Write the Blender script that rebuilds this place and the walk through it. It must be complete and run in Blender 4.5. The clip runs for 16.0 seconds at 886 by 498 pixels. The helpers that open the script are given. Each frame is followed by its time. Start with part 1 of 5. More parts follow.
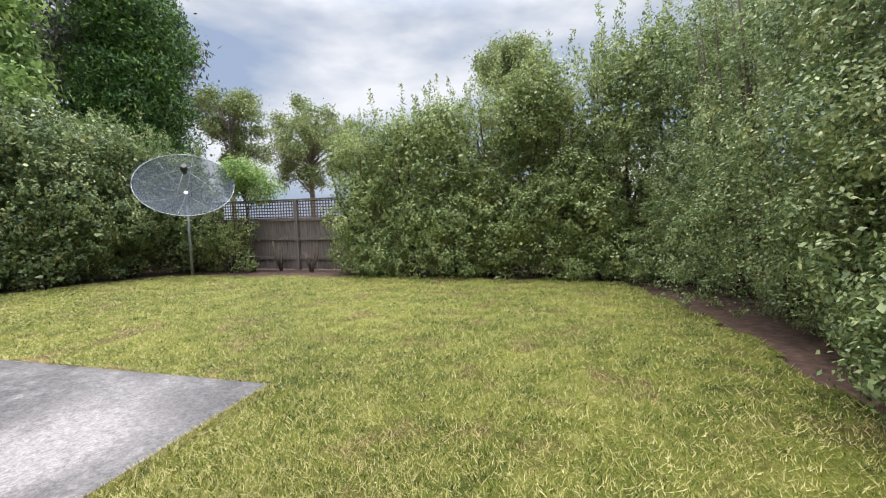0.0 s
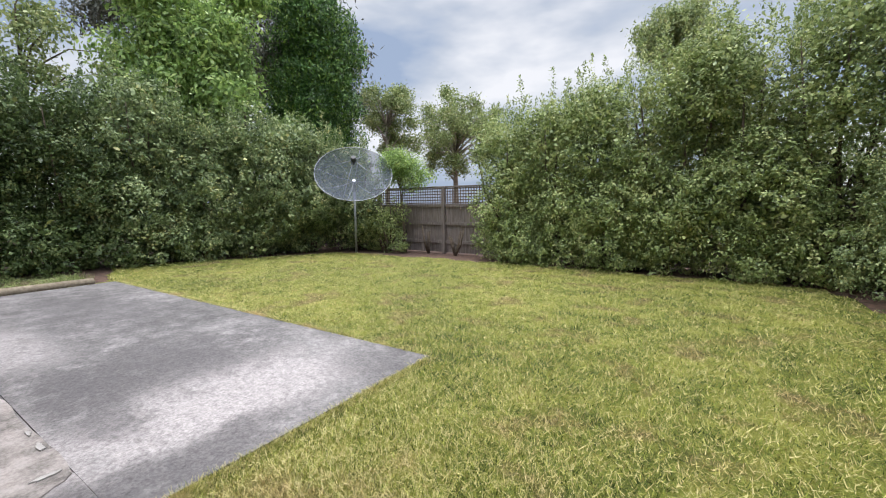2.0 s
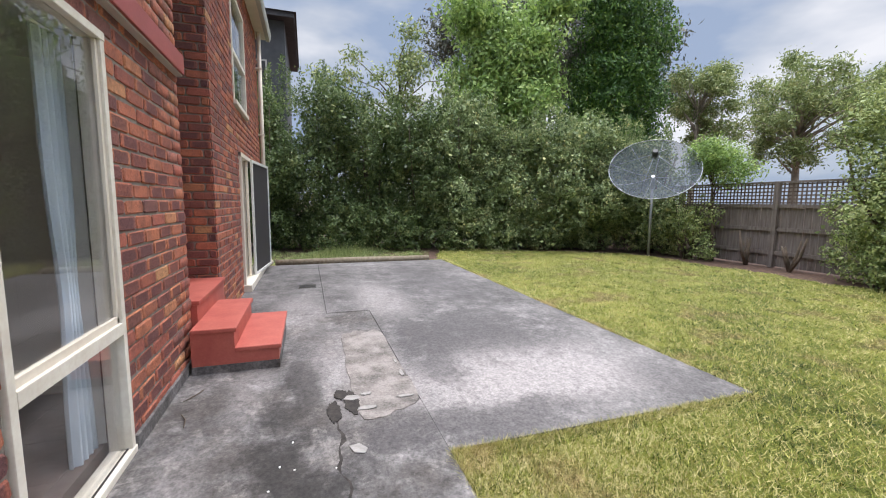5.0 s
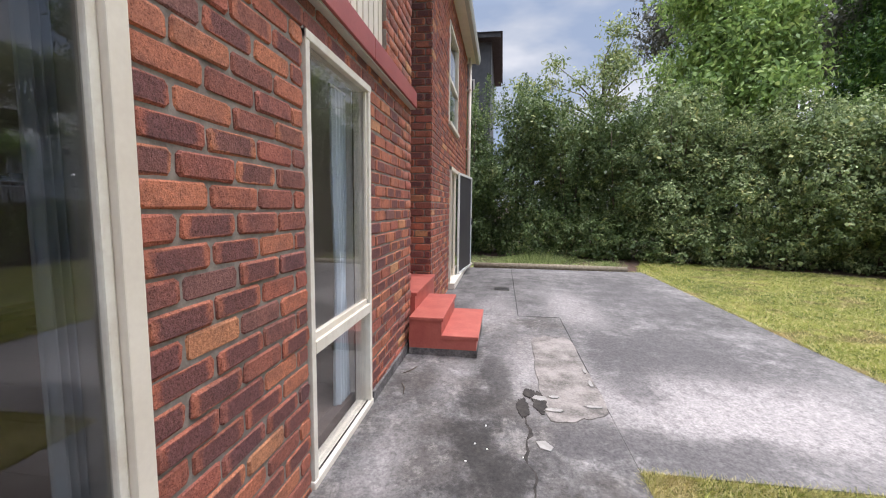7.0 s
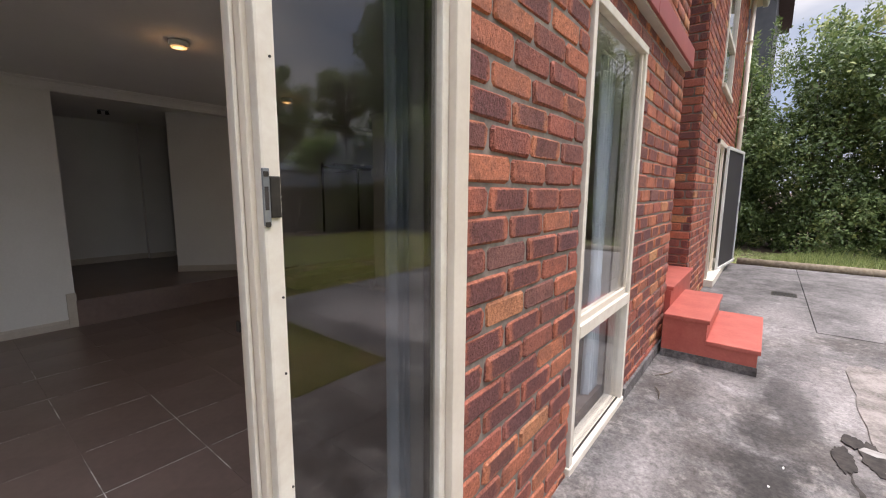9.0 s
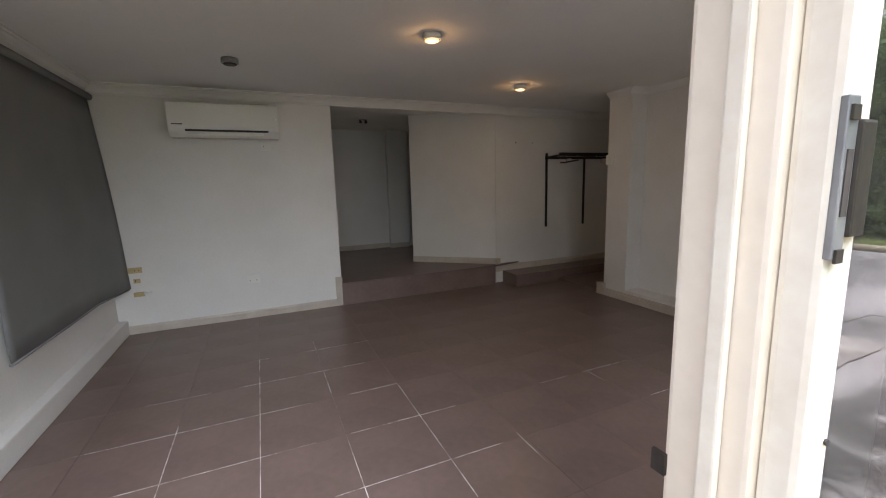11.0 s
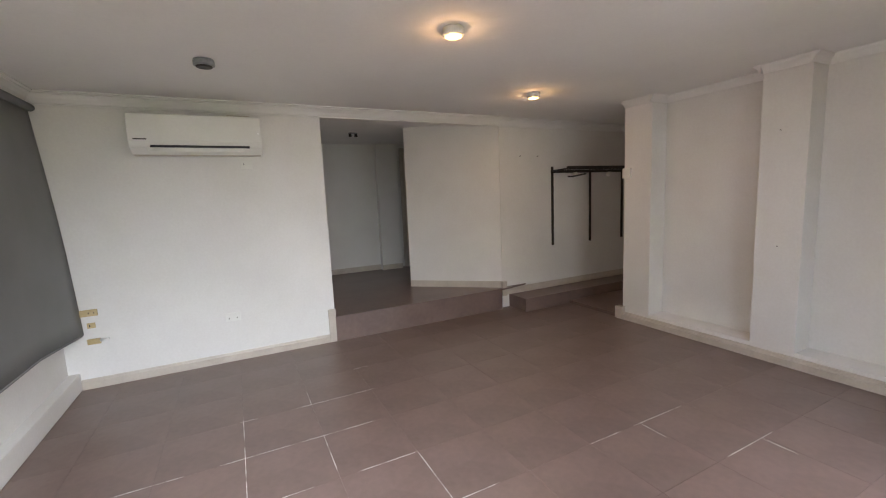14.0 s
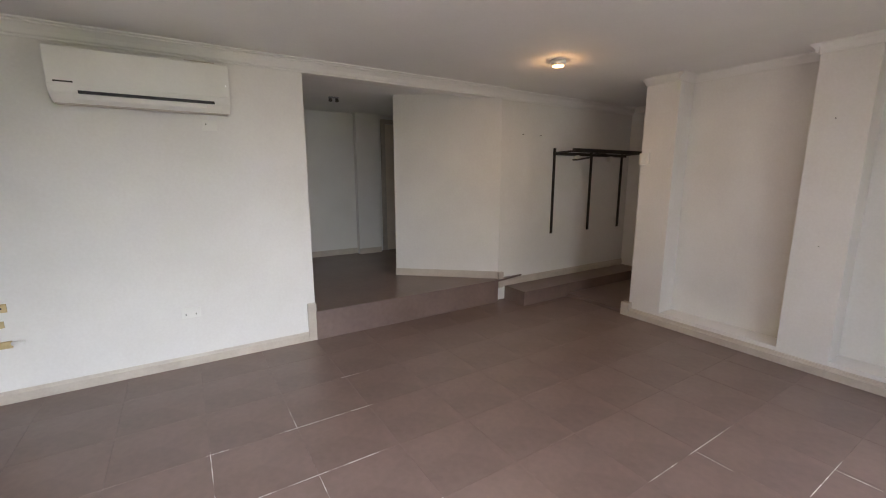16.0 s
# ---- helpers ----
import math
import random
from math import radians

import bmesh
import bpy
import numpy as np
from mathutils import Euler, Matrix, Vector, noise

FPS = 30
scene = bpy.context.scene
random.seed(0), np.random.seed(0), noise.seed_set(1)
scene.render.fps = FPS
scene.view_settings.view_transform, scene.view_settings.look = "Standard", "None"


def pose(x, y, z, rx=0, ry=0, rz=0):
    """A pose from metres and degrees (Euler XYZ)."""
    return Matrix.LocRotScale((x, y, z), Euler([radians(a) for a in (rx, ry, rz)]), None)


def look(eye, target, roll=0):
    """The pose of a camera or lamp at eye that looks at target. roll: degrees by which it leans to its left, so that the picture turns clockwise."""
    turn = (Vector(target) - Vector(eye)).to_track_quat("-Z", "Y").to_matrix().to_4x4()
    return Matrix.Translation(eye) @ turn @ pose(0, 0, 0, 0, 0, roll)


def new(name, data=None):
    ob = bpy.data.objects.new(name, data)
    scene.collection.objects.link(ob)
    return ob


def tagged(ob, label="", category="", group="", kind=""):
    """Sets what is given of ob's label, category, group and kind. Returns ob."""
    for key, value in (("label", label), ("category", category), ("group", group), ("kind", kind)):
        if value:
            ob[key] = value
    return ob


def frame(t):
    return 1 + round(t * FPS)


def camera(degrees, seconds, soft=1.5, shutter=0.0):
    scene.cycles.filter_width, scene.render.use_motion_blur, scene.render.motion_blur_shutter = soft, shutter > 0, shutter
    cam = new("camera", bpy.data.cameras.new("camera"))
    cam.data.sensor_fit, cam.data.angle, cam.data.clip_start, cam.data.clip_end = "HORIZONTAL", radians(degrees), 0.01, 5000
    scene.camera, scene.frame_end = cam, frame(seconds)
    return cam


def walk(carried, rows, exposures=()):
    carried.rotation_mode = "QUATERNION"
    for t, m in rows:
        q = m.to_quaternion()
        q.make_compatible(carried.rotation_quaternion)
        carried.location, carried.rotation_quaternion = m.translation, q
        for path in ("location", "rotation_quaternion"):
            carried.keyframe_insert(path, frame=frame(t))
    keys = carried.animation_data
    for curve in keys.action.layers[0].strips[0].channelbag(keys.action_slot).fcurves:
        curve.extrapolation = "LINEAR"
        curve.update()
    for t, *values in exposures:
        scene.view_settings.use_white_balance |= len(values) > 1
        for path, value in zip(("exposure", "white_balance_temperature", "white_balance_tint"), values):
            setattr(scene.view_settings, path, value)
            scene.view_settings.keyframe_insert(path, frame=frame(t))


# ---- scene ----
EXPOSURES = [(0.0, 0.66, 6500, 11), (4.7, 0.60, 6500, 12), (6.8, 0.66, 6500, 14), (8.8, 0.80, 6800, 17), (9.5, 1.05, 6900, 18), (10.2, 1.5, 6800, 17), (12.3, 2.85, 6250, 11), (13.5, 3.15, 6500, 14), (16.0, 3.2, 6550, 15)]
cam = camera(94.5, 16.0, soft=1.1)
PATH = [
    (0, (-0.002, -0.077, 1.254), (-0.516, 1.849, 1.089), -1.6),
    (0.5, (-0.046, -0.079, 1.252), (-0.73, 1.792, 1.078), -1.4),
    (1, (-0.073, -0.134, 1.275), (-0.913, 1.67, 1.078), -1.5),
    (1.5, (-0.092, -0.198, 1.293), (-1.069, 1.534, 1.083), -1.0),
    (2, (-0.131, -0.215, 1.284), (-1.235, 1.439, 1.067), -0.7),
    (2.5, (-0.186, -0.277, 1.264), (-1.419, 1.283, 1.052), -0.5),
    (3, (-0.211, -0.327, 1.266), (-1.59, 1.107, 1.055), -0.3),
    (3.5, (-0.233, -0.329, 1.264), (-1.766, 0.939, 1.053), -0.1),
    (4, (-0.235, -0.33, 1.264), (-1.911, 0.742, 1.054), 0.1),
    (4.5, (-0.241, -0.33, 1.263), (-2.038, 0.521, 1.048), 0.3),
    (4.7, (-0.255, -0.331, 1.261), (-2.091, 0.431, 1.041), 0.4),
    (6.8, (-0.094, -0.352, 1.288), (-2.074, -0.556, 1.09), 0.5),
    (7, (-0.085, -0.375, 1.288), (-2.055, -0.658, 1.087), 0.6),
    (7.5, (-0.085, -0.41, 1.283), (-2.005, -0.926, 1.071), 0.6),
    (8, (-0.086, -0.473, 1.273), (-1.922, -1.232, 1.04), 0.6),
    (8.5, (-0.077, -0.528, 1.267), (-1.789, -1.529, 1.007), 0.5),
    (9, (-0.087, -0.617, 1.256), (-1.639, -1.846, 0.968), 0.5),
    (9.5, (-0.107, -0.759, 1.24), (-1.472, -2.188, 0.933), 0.2),
    (10, (-0.1, -0.906, 1.239), (-1.259, -2.503, 0.919), -0.4),
    (10.2, (-0.095, -0.95, 1.242), (-1.172, -2.603, 0.915), -0.8),
    (12.3, (-0.185, -1.305, 1.249), (-0.776, -3.196, 0.98), -1.1),
    (12.5, (-0.177, -1.334, 1.255), (-0.779, -3.224, 0.993), -1.2),
    (13, (-0.126, -1.453, 1.28), (-0.796, -3.321, 1.034), -1.7),
    (13.5, (-0.083, -1.564, 1.308), (-0.864, -3.389, 1.064), -2.2),
    (14, (-0.091, -1.621, 1.307), (-0.982, -3.393, 1.052), -2.5),
    (14.5, (-0.119, -1.732, 1.305), (-1.105, -3.451, 1.035), -2.4),
    (15, (-0.132, -1.866, 1.316), (-1.158, -3.557, 1.022), -1.2),
    (15.5, (-0.103, -2.013, 1.315), (-1.148, -3.688, 0.992), -0.4),
    (16, (-0.024, -2.213, 1.314), (-1.076, -3.876, 0.957), -0.0),
]
walk(cam, [(t, look(eye, target, roll)) for t, eye, target, roll in PATH], EXPOSURES)

# ---- world and light ----
world = bpy.data.worlds.new("overcast")
scene.world = world
world.use_nodes = True
wn, wl = world.node_tree.nodes, world.node_tree.links
for n in list(wn):
    wn.remove(n)
w_out = wn.new("ShaderNodeOutputWorld")
w_sky = wn.new("ShaderNodeTexSky")
w_sky.sky_type, w_sky.sun_disc = "NISHITA", False
w_sky.sun_elevation, w_sky.sun_rotation = radians(76), radians(-45)
w_bg = wn.new("ShaderNodeBackground")
w_bg.inputs["Strength"].default_value = 0.08
w_cloud = wn.new("ShaderNodeBackground")
w_mix = wn.new("ShaderNodeMixShader")
w_tc = wn.new("ShaderNodeTexCoord")
w_map = wn.new("ShaderNodeMapping")
w_map.inputs["Scale"].default_value = (1.0, 1.0, 2.6)
w_map.inputs["Location"].default_value = (0.35, 0.1, 0.0)
w_n = wn.new("ShaderNodeTexNoise")
w_n.inputs["Scale"].default_value, w_n.inputs["Detail"].default_value, w_n.inputs["Roughness"].default_value = 2.3, 5.0, 0.5
w_r = wn.new("ShaderNodeValToRGB")
w_r.color_ramp.elements[0].position, w_r.color_ramp.elements[0].color = 0.41, (0.40, 0.50, 0.68, 1)
w_r.color_ramp.elements[1].position, w_r.color_ramp.elements[1].color = 0.64, (1.04, 1.05, 1.08, 1)
w_e = w_r.color_ramp.elements.new(0.51)
w_e.color = (0.64, 0.70, 0.80, 1)
w_cloud.inputs["Strength"].default_value = 1.05
w_mix.inputs[0].default_value = 0.88
wl.new(w_tc.outputs["Generated"], w_map.inputs[0])
wl.new(w_map.outputs[0], w_n.inputs["Vector"])
wl.new(w_n.outputs["Fac"], w_r.inputs[0])
w_sep = wn.new("ShaderNodeSeparateXYZ")
w_up = wn.new("ShaderNodeMapRange")
w_up.inputs["From Min"].default_value, w_up.inputs["From Max"].default_value = 0.42, 0.95
w_up.inputs["To Min"].default_value, w_up.inputs["To Max"].default_value = 0.61, 3.5
wl.new(w_tc.outputs["Generated"], w_sep.inputs[0])
wl.new(w_sep.outputs["Z"], w_up.inputs["Value"])
wl.new(w_up.outputs[0], w_cloud.inputs["Strength"])
wl.new(w_r.outputs[0], w_cloud.inputs["Color"])
wl.new(w_sky.outputs[0], w_bg.inputs["Color"])
wl.new(w_bg.outputs[0], w_mix.inputs[1])
wl.new(w_cloud.outputs[0], w_mix.inputs[2])
wl.new(w_mix.outputs[0], w_out.inputs["Surface"])

sun = new("sun", bpy.data.lights.new("sun", "SUN"))
sun.data.energy, sun.data.angle, sun.data.color = 2.0, radians(40), (1.0, 0.96, 0.9)
sun.matrix_world = look((0, 0, 30), (5, -5, 0))


def daylight(name, x, z, width, height, watts, spread, fall):
    """Area lamp added inside a north wall opening, standing in for sky light."""
    la = new(name, bpy.data.lights.new(name, "AREA"))
    la.data.shape, la.data.size, la.data.size_y = "RECTANGLE", width, height
    la.data.energy, la.data.color = watts, (0.80, 0.90, 1.0)
    la.data.spread = radians(spread)
    la.matrix_world = look((x, -1.50, z), (x, -2.5, z - fall))


daylight("door_daylight", 0.05, 1.0, 1.7, 1.9, 4.6, 94, 0.72)
daylight("window_daylight", -2.26, 1.05, 0.76, 1.8, 1.1, 130, 0.6)

# ---- materials ----


def material(name, rough=0.6, metal=0.0, spec=0.5):
    m = bpy.data.materials.new(name)
    m.use_nodes = True
    b = m.node_tree.nodes["Principled BSDF"]
    b.inputs["Roughness"].default_value, b.inputs["Metallic"].default_value = rough, metal
    b.inputs["Specular IOR Level"].default_value = spec
    return m, m.node_tree.nodes, m.node_tree.links, b


def ramp(ns, stops):
    r = ns.new("ShaderNodeValToRGB")
    e = r.color_ramp.elements
    while len(e) < len(stops):
        e.new(0.5)
    for el, (p, c) in zip(e, stops):
        el.position, el.color = p, (*c, 1)
    return r


def noise_tex(ns, ls, scale, detail=4.0, rough=0.55, vec=None, stretch=(1, 1, 1)):
    tc = ns.new("ShaderNodeTexCoord")
    mp = ns.new("ShaderNodeMapping")
    mp.inputs["Scale"].default_value = stretch
    ls.new(vec or tc.outputs["Object"], mp.inputs[0])
    n = ns.new("ShaderNodeTexNoise")
    n.inputs["Scale"].default_value, n.inputs["Detail"].default_value, n.inputs["Roughness"].default_value = scale, detail, rough
    ls.new(mp.outputs[0], n.inputs["Vector"])
    return n


def bump(ns, ls, b, src, strength=0.3, dist=0.01):
    bp = ns.new("ShaderNodeBump")
    bp.inputs["Strength"].default_value, bp.inputs["Distance"].default_value = strength, dist
    ls.new(src, bp.inputs["Height"])
    ls.new(bp.outputs[0], b.inputs["Normal"])


def mottled(name, c1, c2, scale=8.0, rough=0.6, metal=0.0, fine=60.0, bump_s=0.15, lo=0.35, hi=0.65, stretch=(1, 1, 1), spec=0.5):
    """Two tones mixed by a coarse and a fine noise, with a fine relief."""
    m, ns, ls, b = material(name, rough, metal, spec)
    n1 = noise_tex(ns, ls, scale, 5, stretch=stretch)
    n2 = noise_tex(ns, ls, fine, 3, stretch=stretch)
    mx = ns.new("ShaderNodeMath")
    mx.operation = "MULTIPLY_ADD"
    mx.inputs[1].default_value = 0.3
    ls.new(n2.outputs["Fac"], mx.inputs[0])
    sc = ns.new("ShaderNodeMath")
    sc.operation = "MULTIPLY"
    sc.inputs[1].default_value = 0.7
    ls.new(n1.outputs["Fac"], sc.inputs[0])
    ls.new(sc.outputs[0], mx.inputs[2])
    r = ramp(ns, [(lo, c1), (hi, c2)])
    ls.new(mx.outputs[0], r.inputs[0])
    ls.new(r.outputs[0], b.inputs["Base Color"])
    if bump_s:
        bump(ns, ls, b, n2.outputs["Fac"], bump_s, 0.004)
    return m


def calc(ns, ls, op, a, b2=None, c=None):
    m = ns.new("ShaderNodeMath")
    m.operation = op
    for i, v in enumerate((a, b2, c)):
        if v is None:
            continue
        if isinstance(v, (int, float)):
            m.inputs[i].default_value = v
        else:
            ls.new(v, m.inputs[i])
    return m.outputs[0]


def fired_core(ns, ls, rand, colour):
    """Overfired dark middle on some of the bricks, ragged at its rim."""
    tc = ns.new("ShaderNodeTexCoord")
    sp = ns.new("ShaderNodeSeparateXYZ")
    ls.new(tc.outputs["Generated"], sp.inputs[0])
    dx, dy, dz = [calc(ns, ls, "ABSOLUTE", calc(ns, ls, "SUBTRACT", sp.outputs[k], 0.5)) for k in ("X", "Y", "Z")]
    d = calc(ns, ls, "MAXIMUM", calc(ns, ls, "MINIMUM", dx, dy), calc(ns, ls, "MULTIPLY", dz, 0.92))
    geo = ns.new("ShaderNodeNewGeometry")
    wob = noise_tex(ns, ls, 38.0, 4, 0.65, geo.outputs["Position"])
    d = calc(ns, ls, "MULTIPLY_ADD", wob.outputs["Fac"], 0.22, d)
    inside = ns.new("ShaderNodeMapRange")
    inside.inputs["From Min"].default_value, inside.inputs["From Max"].default_value = 0.51, 0.43
    ls.new(d, inside.inputs["Value"])
    pick = calc(ns, ls, "FRACT", calc(ns, ls, "MULTIPLY", rand, 7.31))
    on = ns.new("ShaderNodeMapRange")
    on.inputs["From Min"].default_value, on.inputs["From Max"].default_value = 0.28, 0.60
    ls.new(pick, on.inputs["Value"])
    mx = ns.new("ShaderNodeMix")
    mx.data_type = "RGBA"
    mx.inputs["B"].default_value = (0.125, 0.062, 0.068, 1)
    ls.new(calc(ns, ls, "MULTIPLY", calc(ns, ls, "MULTIPLY", inside.outputs[0], on.outputs[0]), 0.80), mx.inputs["Factor"])
    ls.new(colour.outputs["Result"], mx.inputs["A"])
    return mx


def brick_material(name, joined):
    """Dark red bricks in many tones: a tone for each brick, burnt patches and pits."""
    m, ns, ls, b = material(name, 0.8, 0.0, 0.25)
    src = ns.new("ShaderNodeNewGeometry").outputs["Random Per Island"] if joined else ns.new("ShaderNodeObjectInfo").outputs["Random"]
    tone = ramp(ns, [(0.0, (0.28, 0.105, 0.082)), (0.16, (0.48, 0.170, 0.105)), (0.34, (0.36, 0.122, 0.088)), (0.52, (0.55, 0.215, 0.120)), (0.70, (0.43, 0.140, 0.100)), (0.84, (0.23, 0.112, 0.100)), (0.95, (0.46, 0.160, 0.10)), (1.0, (0.58, 0.32, 0.16))])
    ls.new(src, tone.inputs[0])
    geo = ns.new("ShaderNodeNewGeometry")
    burn = noise_tex(ns, ls, 9.0, 5, 0.65, geo.outputs["Position"])
    br = ramp(ns, [(0.46, (0, 0, 0)), (0.60, (1, 1, 1))])
    ls.new(burn.outputs["Fac"], br.inputs[0])
    mx = ns.new("ShaderNodeMix")
    mx.data_type = "RGBA"
    mx.inputs["B"].default_value = (0.105, 0.062, 0.062, 1)
    sc = ns.new("ShaderNodeMath")
    sc.operation = "MULTIPLY"
    sc.inputs[1].default_value = 0.62 if joined else 0.35
    ls.new(br.outputs[0], sc.inputs[0])
    ls.new(sc.outputs[0], mx.inputs["Factor"])
    ls.new(tone.outputs[0], mx.inputs["A"])
    if not joined:
        mx = fired_core(ns, ls, src, mx)
    grain = noise_tex(ns, ls, 90.0, 4, 0.7, geo.outputs["Position"])
    gr = ramp(ns, [(0.3, (0.64, 0.59, 0.57)), (0.7, (1.40, 1.36, 1.32))])
    ls.new(grain.outputs["Fac"], gr.inputs[0])
    mul = ns.new("ShaderNodeMix")
    mul.data_type, mul.blend_type = "RGBA", "MULTIPLY"
    mul.inputs["Factor"].default_value = 1.0
    ls.new(mx.outputs["Result"], mul.inputs["A"])
    ls.new(gr.outputs[0], mul.inputs["B"])
    pits = noise_tex(ns, ls, 210.0, 2, 0.5, geo.outputs["Position"])
    pr = ramp(ns, [(0.60, (1, 1, 1)), (0.67, (0.30, 0.26, 0.25))])
    ls.new(pits.outputs["Fac"], pr.inputs[0])
    dots = ns.new("ShaderNodeMix")
    dots.data_type, dots.blend_type = "RGBA", "MULTIPLY"
    dots.inputs["Factor"].default_value = 0.85
    ls.new(mul.outputs["Result"], dots.inputs["A"])
    ls.new(pr.outputs[0], dots.inputs["B"])
    ls.new(dots.outputs["Result"], b.inputs["Base Color"])
    pit = noise_tex(ns, ls, 140.0, 3, 0.7, geo.outputs["Position"])
    bump(ns, ls, b, pit.outputs["Fac"], 0.7, 0.006)
    return m


def leaf_material(name, stops, trans=0.27, rough=0.46):
    """Leaves: a tone for each leaf and for each clump, painted strong for lumpy shading, a little light shining
    through.
    """
    m, ns, ls, b = material(name, rough, 0.0, 0.4)
    geo = ns.new("ShaderNodeNewGeometry")
    clump = noise_tex(ns, ls, 1.9, 4, 0.62, geo.outputs["Position"])
    ad = ns.new("ShaderNodeMath")
    ad.operation = "MULTIPLY_ADD"
    ad.inputs[1].default_value = 0.72
    ls.new(geo.outputs["Random Per Island"], ad.inputs[0])
    sb = ns.new("ShaderNodeMath")
    sb.operation = "MULTIPLY_ADD"
    sb.inputs[1].default_value, sb.inputs[2].default_value = 1.6, -0.62
    ls.new(clump.outputs["Fac"], sb.inputs[0])
    ls.new(sb.outputs[0], ad.inputs[2])
    r = ramp(ns, stops)
    ls.new(ad.outputs[0], r.inputs[0])
    ls.new(r.outputs[0], b.inputs["Base Color"])
    tr = ns.new("ShaderNodeBsdfTranslucent")
    ls.new(r.outputs[0], tr.inputs[0])
    mix = ns.new("ShaderNodeMixShader")
    mix.inputs[0].default_value = trans
    ls.new(b.outputs[0], mix.inputs[1])
    ls.new(tr.outputs[0], mix.inputs[2])
    ls.new(mix.outputs[0], ns["Material Output"].inputs["Surface"])
    return m


PALE, DULL, DAMP = (0.36, 0.33, 0.325, 1), (0.10, 0.092, 0.094, 1), (0.040, 0.036, 0.034, 1)
# stains on the patio: centre x, y, half lengths, turn, strength, colour
STAINS = [(-3.0, 1.35, 0.75, 0.95, 0, 0.85, PALE), (-2.85, 0.75, 0.40, 0.55, 0, 0.7, PALE), (-4.15, 1.35, 0.8, 0.9, 0, 0.78, DULL),
          (-3.9, 0.66, 1.0, 0.25, 0, 0.75, DULL), (-5.8, 0.6, 1.0, 0.35, 0, 0.6, PALE), (-2.40, 0.75, 0.24, 0.85, 0, 0.8, DULL),
          (-2.5, 2.35, 0.45, 0.35, 0, 0.5, DULL), (-6.9, 1.6, 1.9, 0.8, 0, 0.55, DULL), (-2.2, -0.45, 0.42, 0.18, 10, 0.85, DAMP),
          (-2.75, -0.55, 0.40, 0.13, 0, 0.6, DAMP), (-1.75, -0.33, 0.5, 0.13, 0, 0.75, DAMP), (-3.6, -0.35, 0.5, 0.15, 0, 0.5, DULL),
          (-2.0, -0.98, 0.6, 0.16, 0, 0.45, PALE), (-2.45, 0.16, 0.30, 0.22, 0, 0.75, DULL), (-3.3, -0.75, 0.5, 0.14, 0, 0.3, PALE), (-3.6, 0.0, 0.85, 0.34, 0, 0.55, PALE), (-5.3, -0.45, 0.9, 0.3, 0, 0.45, PALE), (-3.25, -0.38, 0.45, 0.12, 5, 0.6, DAMP)]


def stain(ns, ls, base, pos, wob, spot):
    """A stain of its own shape, ragged at its rim."""
    cx, cy, rx, ry, turn, most, colour = spot
    mp = ns.new("ShaderNodeMapping")
    mp.vector_type = "TEXTURE"
    mp.inputs["Location"].default_value, mp.inputs["Rotation"].default_value, mp.inputs["Scale"].default_value = (cx, cy, -0.06), (0, 0, radians(turn)), (rx, ry, 1)
    ls.new(pos, mp.inputs[0])
    ln = ns.new("ShaderNodeVectorMath")
    ln.operation = "LENGTH"
    ls.new(mp.outputs[0], ln.inputs[0])
    d = calc(ns, ls, "ADD", ln.outputs["Value"], calc(ns, ls, "MULTIPLY_ADD", wob, 3.0, -1.5))
    cover = ns.new("ShaderNodeMapRange")
    for k, v in (("From Min", 1.2), ("From Max", 0.55), ("To Min", 0.0), ("To Max", most)):
        cover.inputs[k].default_value = v
    ls.new(d, cover.inputs["Value"])
    lay = ns.new("ShaderNodeMix")
    lay.data_type = "RGBA"
    lay.inputs["B"].default_value = colour
    ls.new(cover.outputs[0], lay.inputs["Factor"])
    ls.new(base, lay.inputs["A"])
    return lay.outputs["Result"]


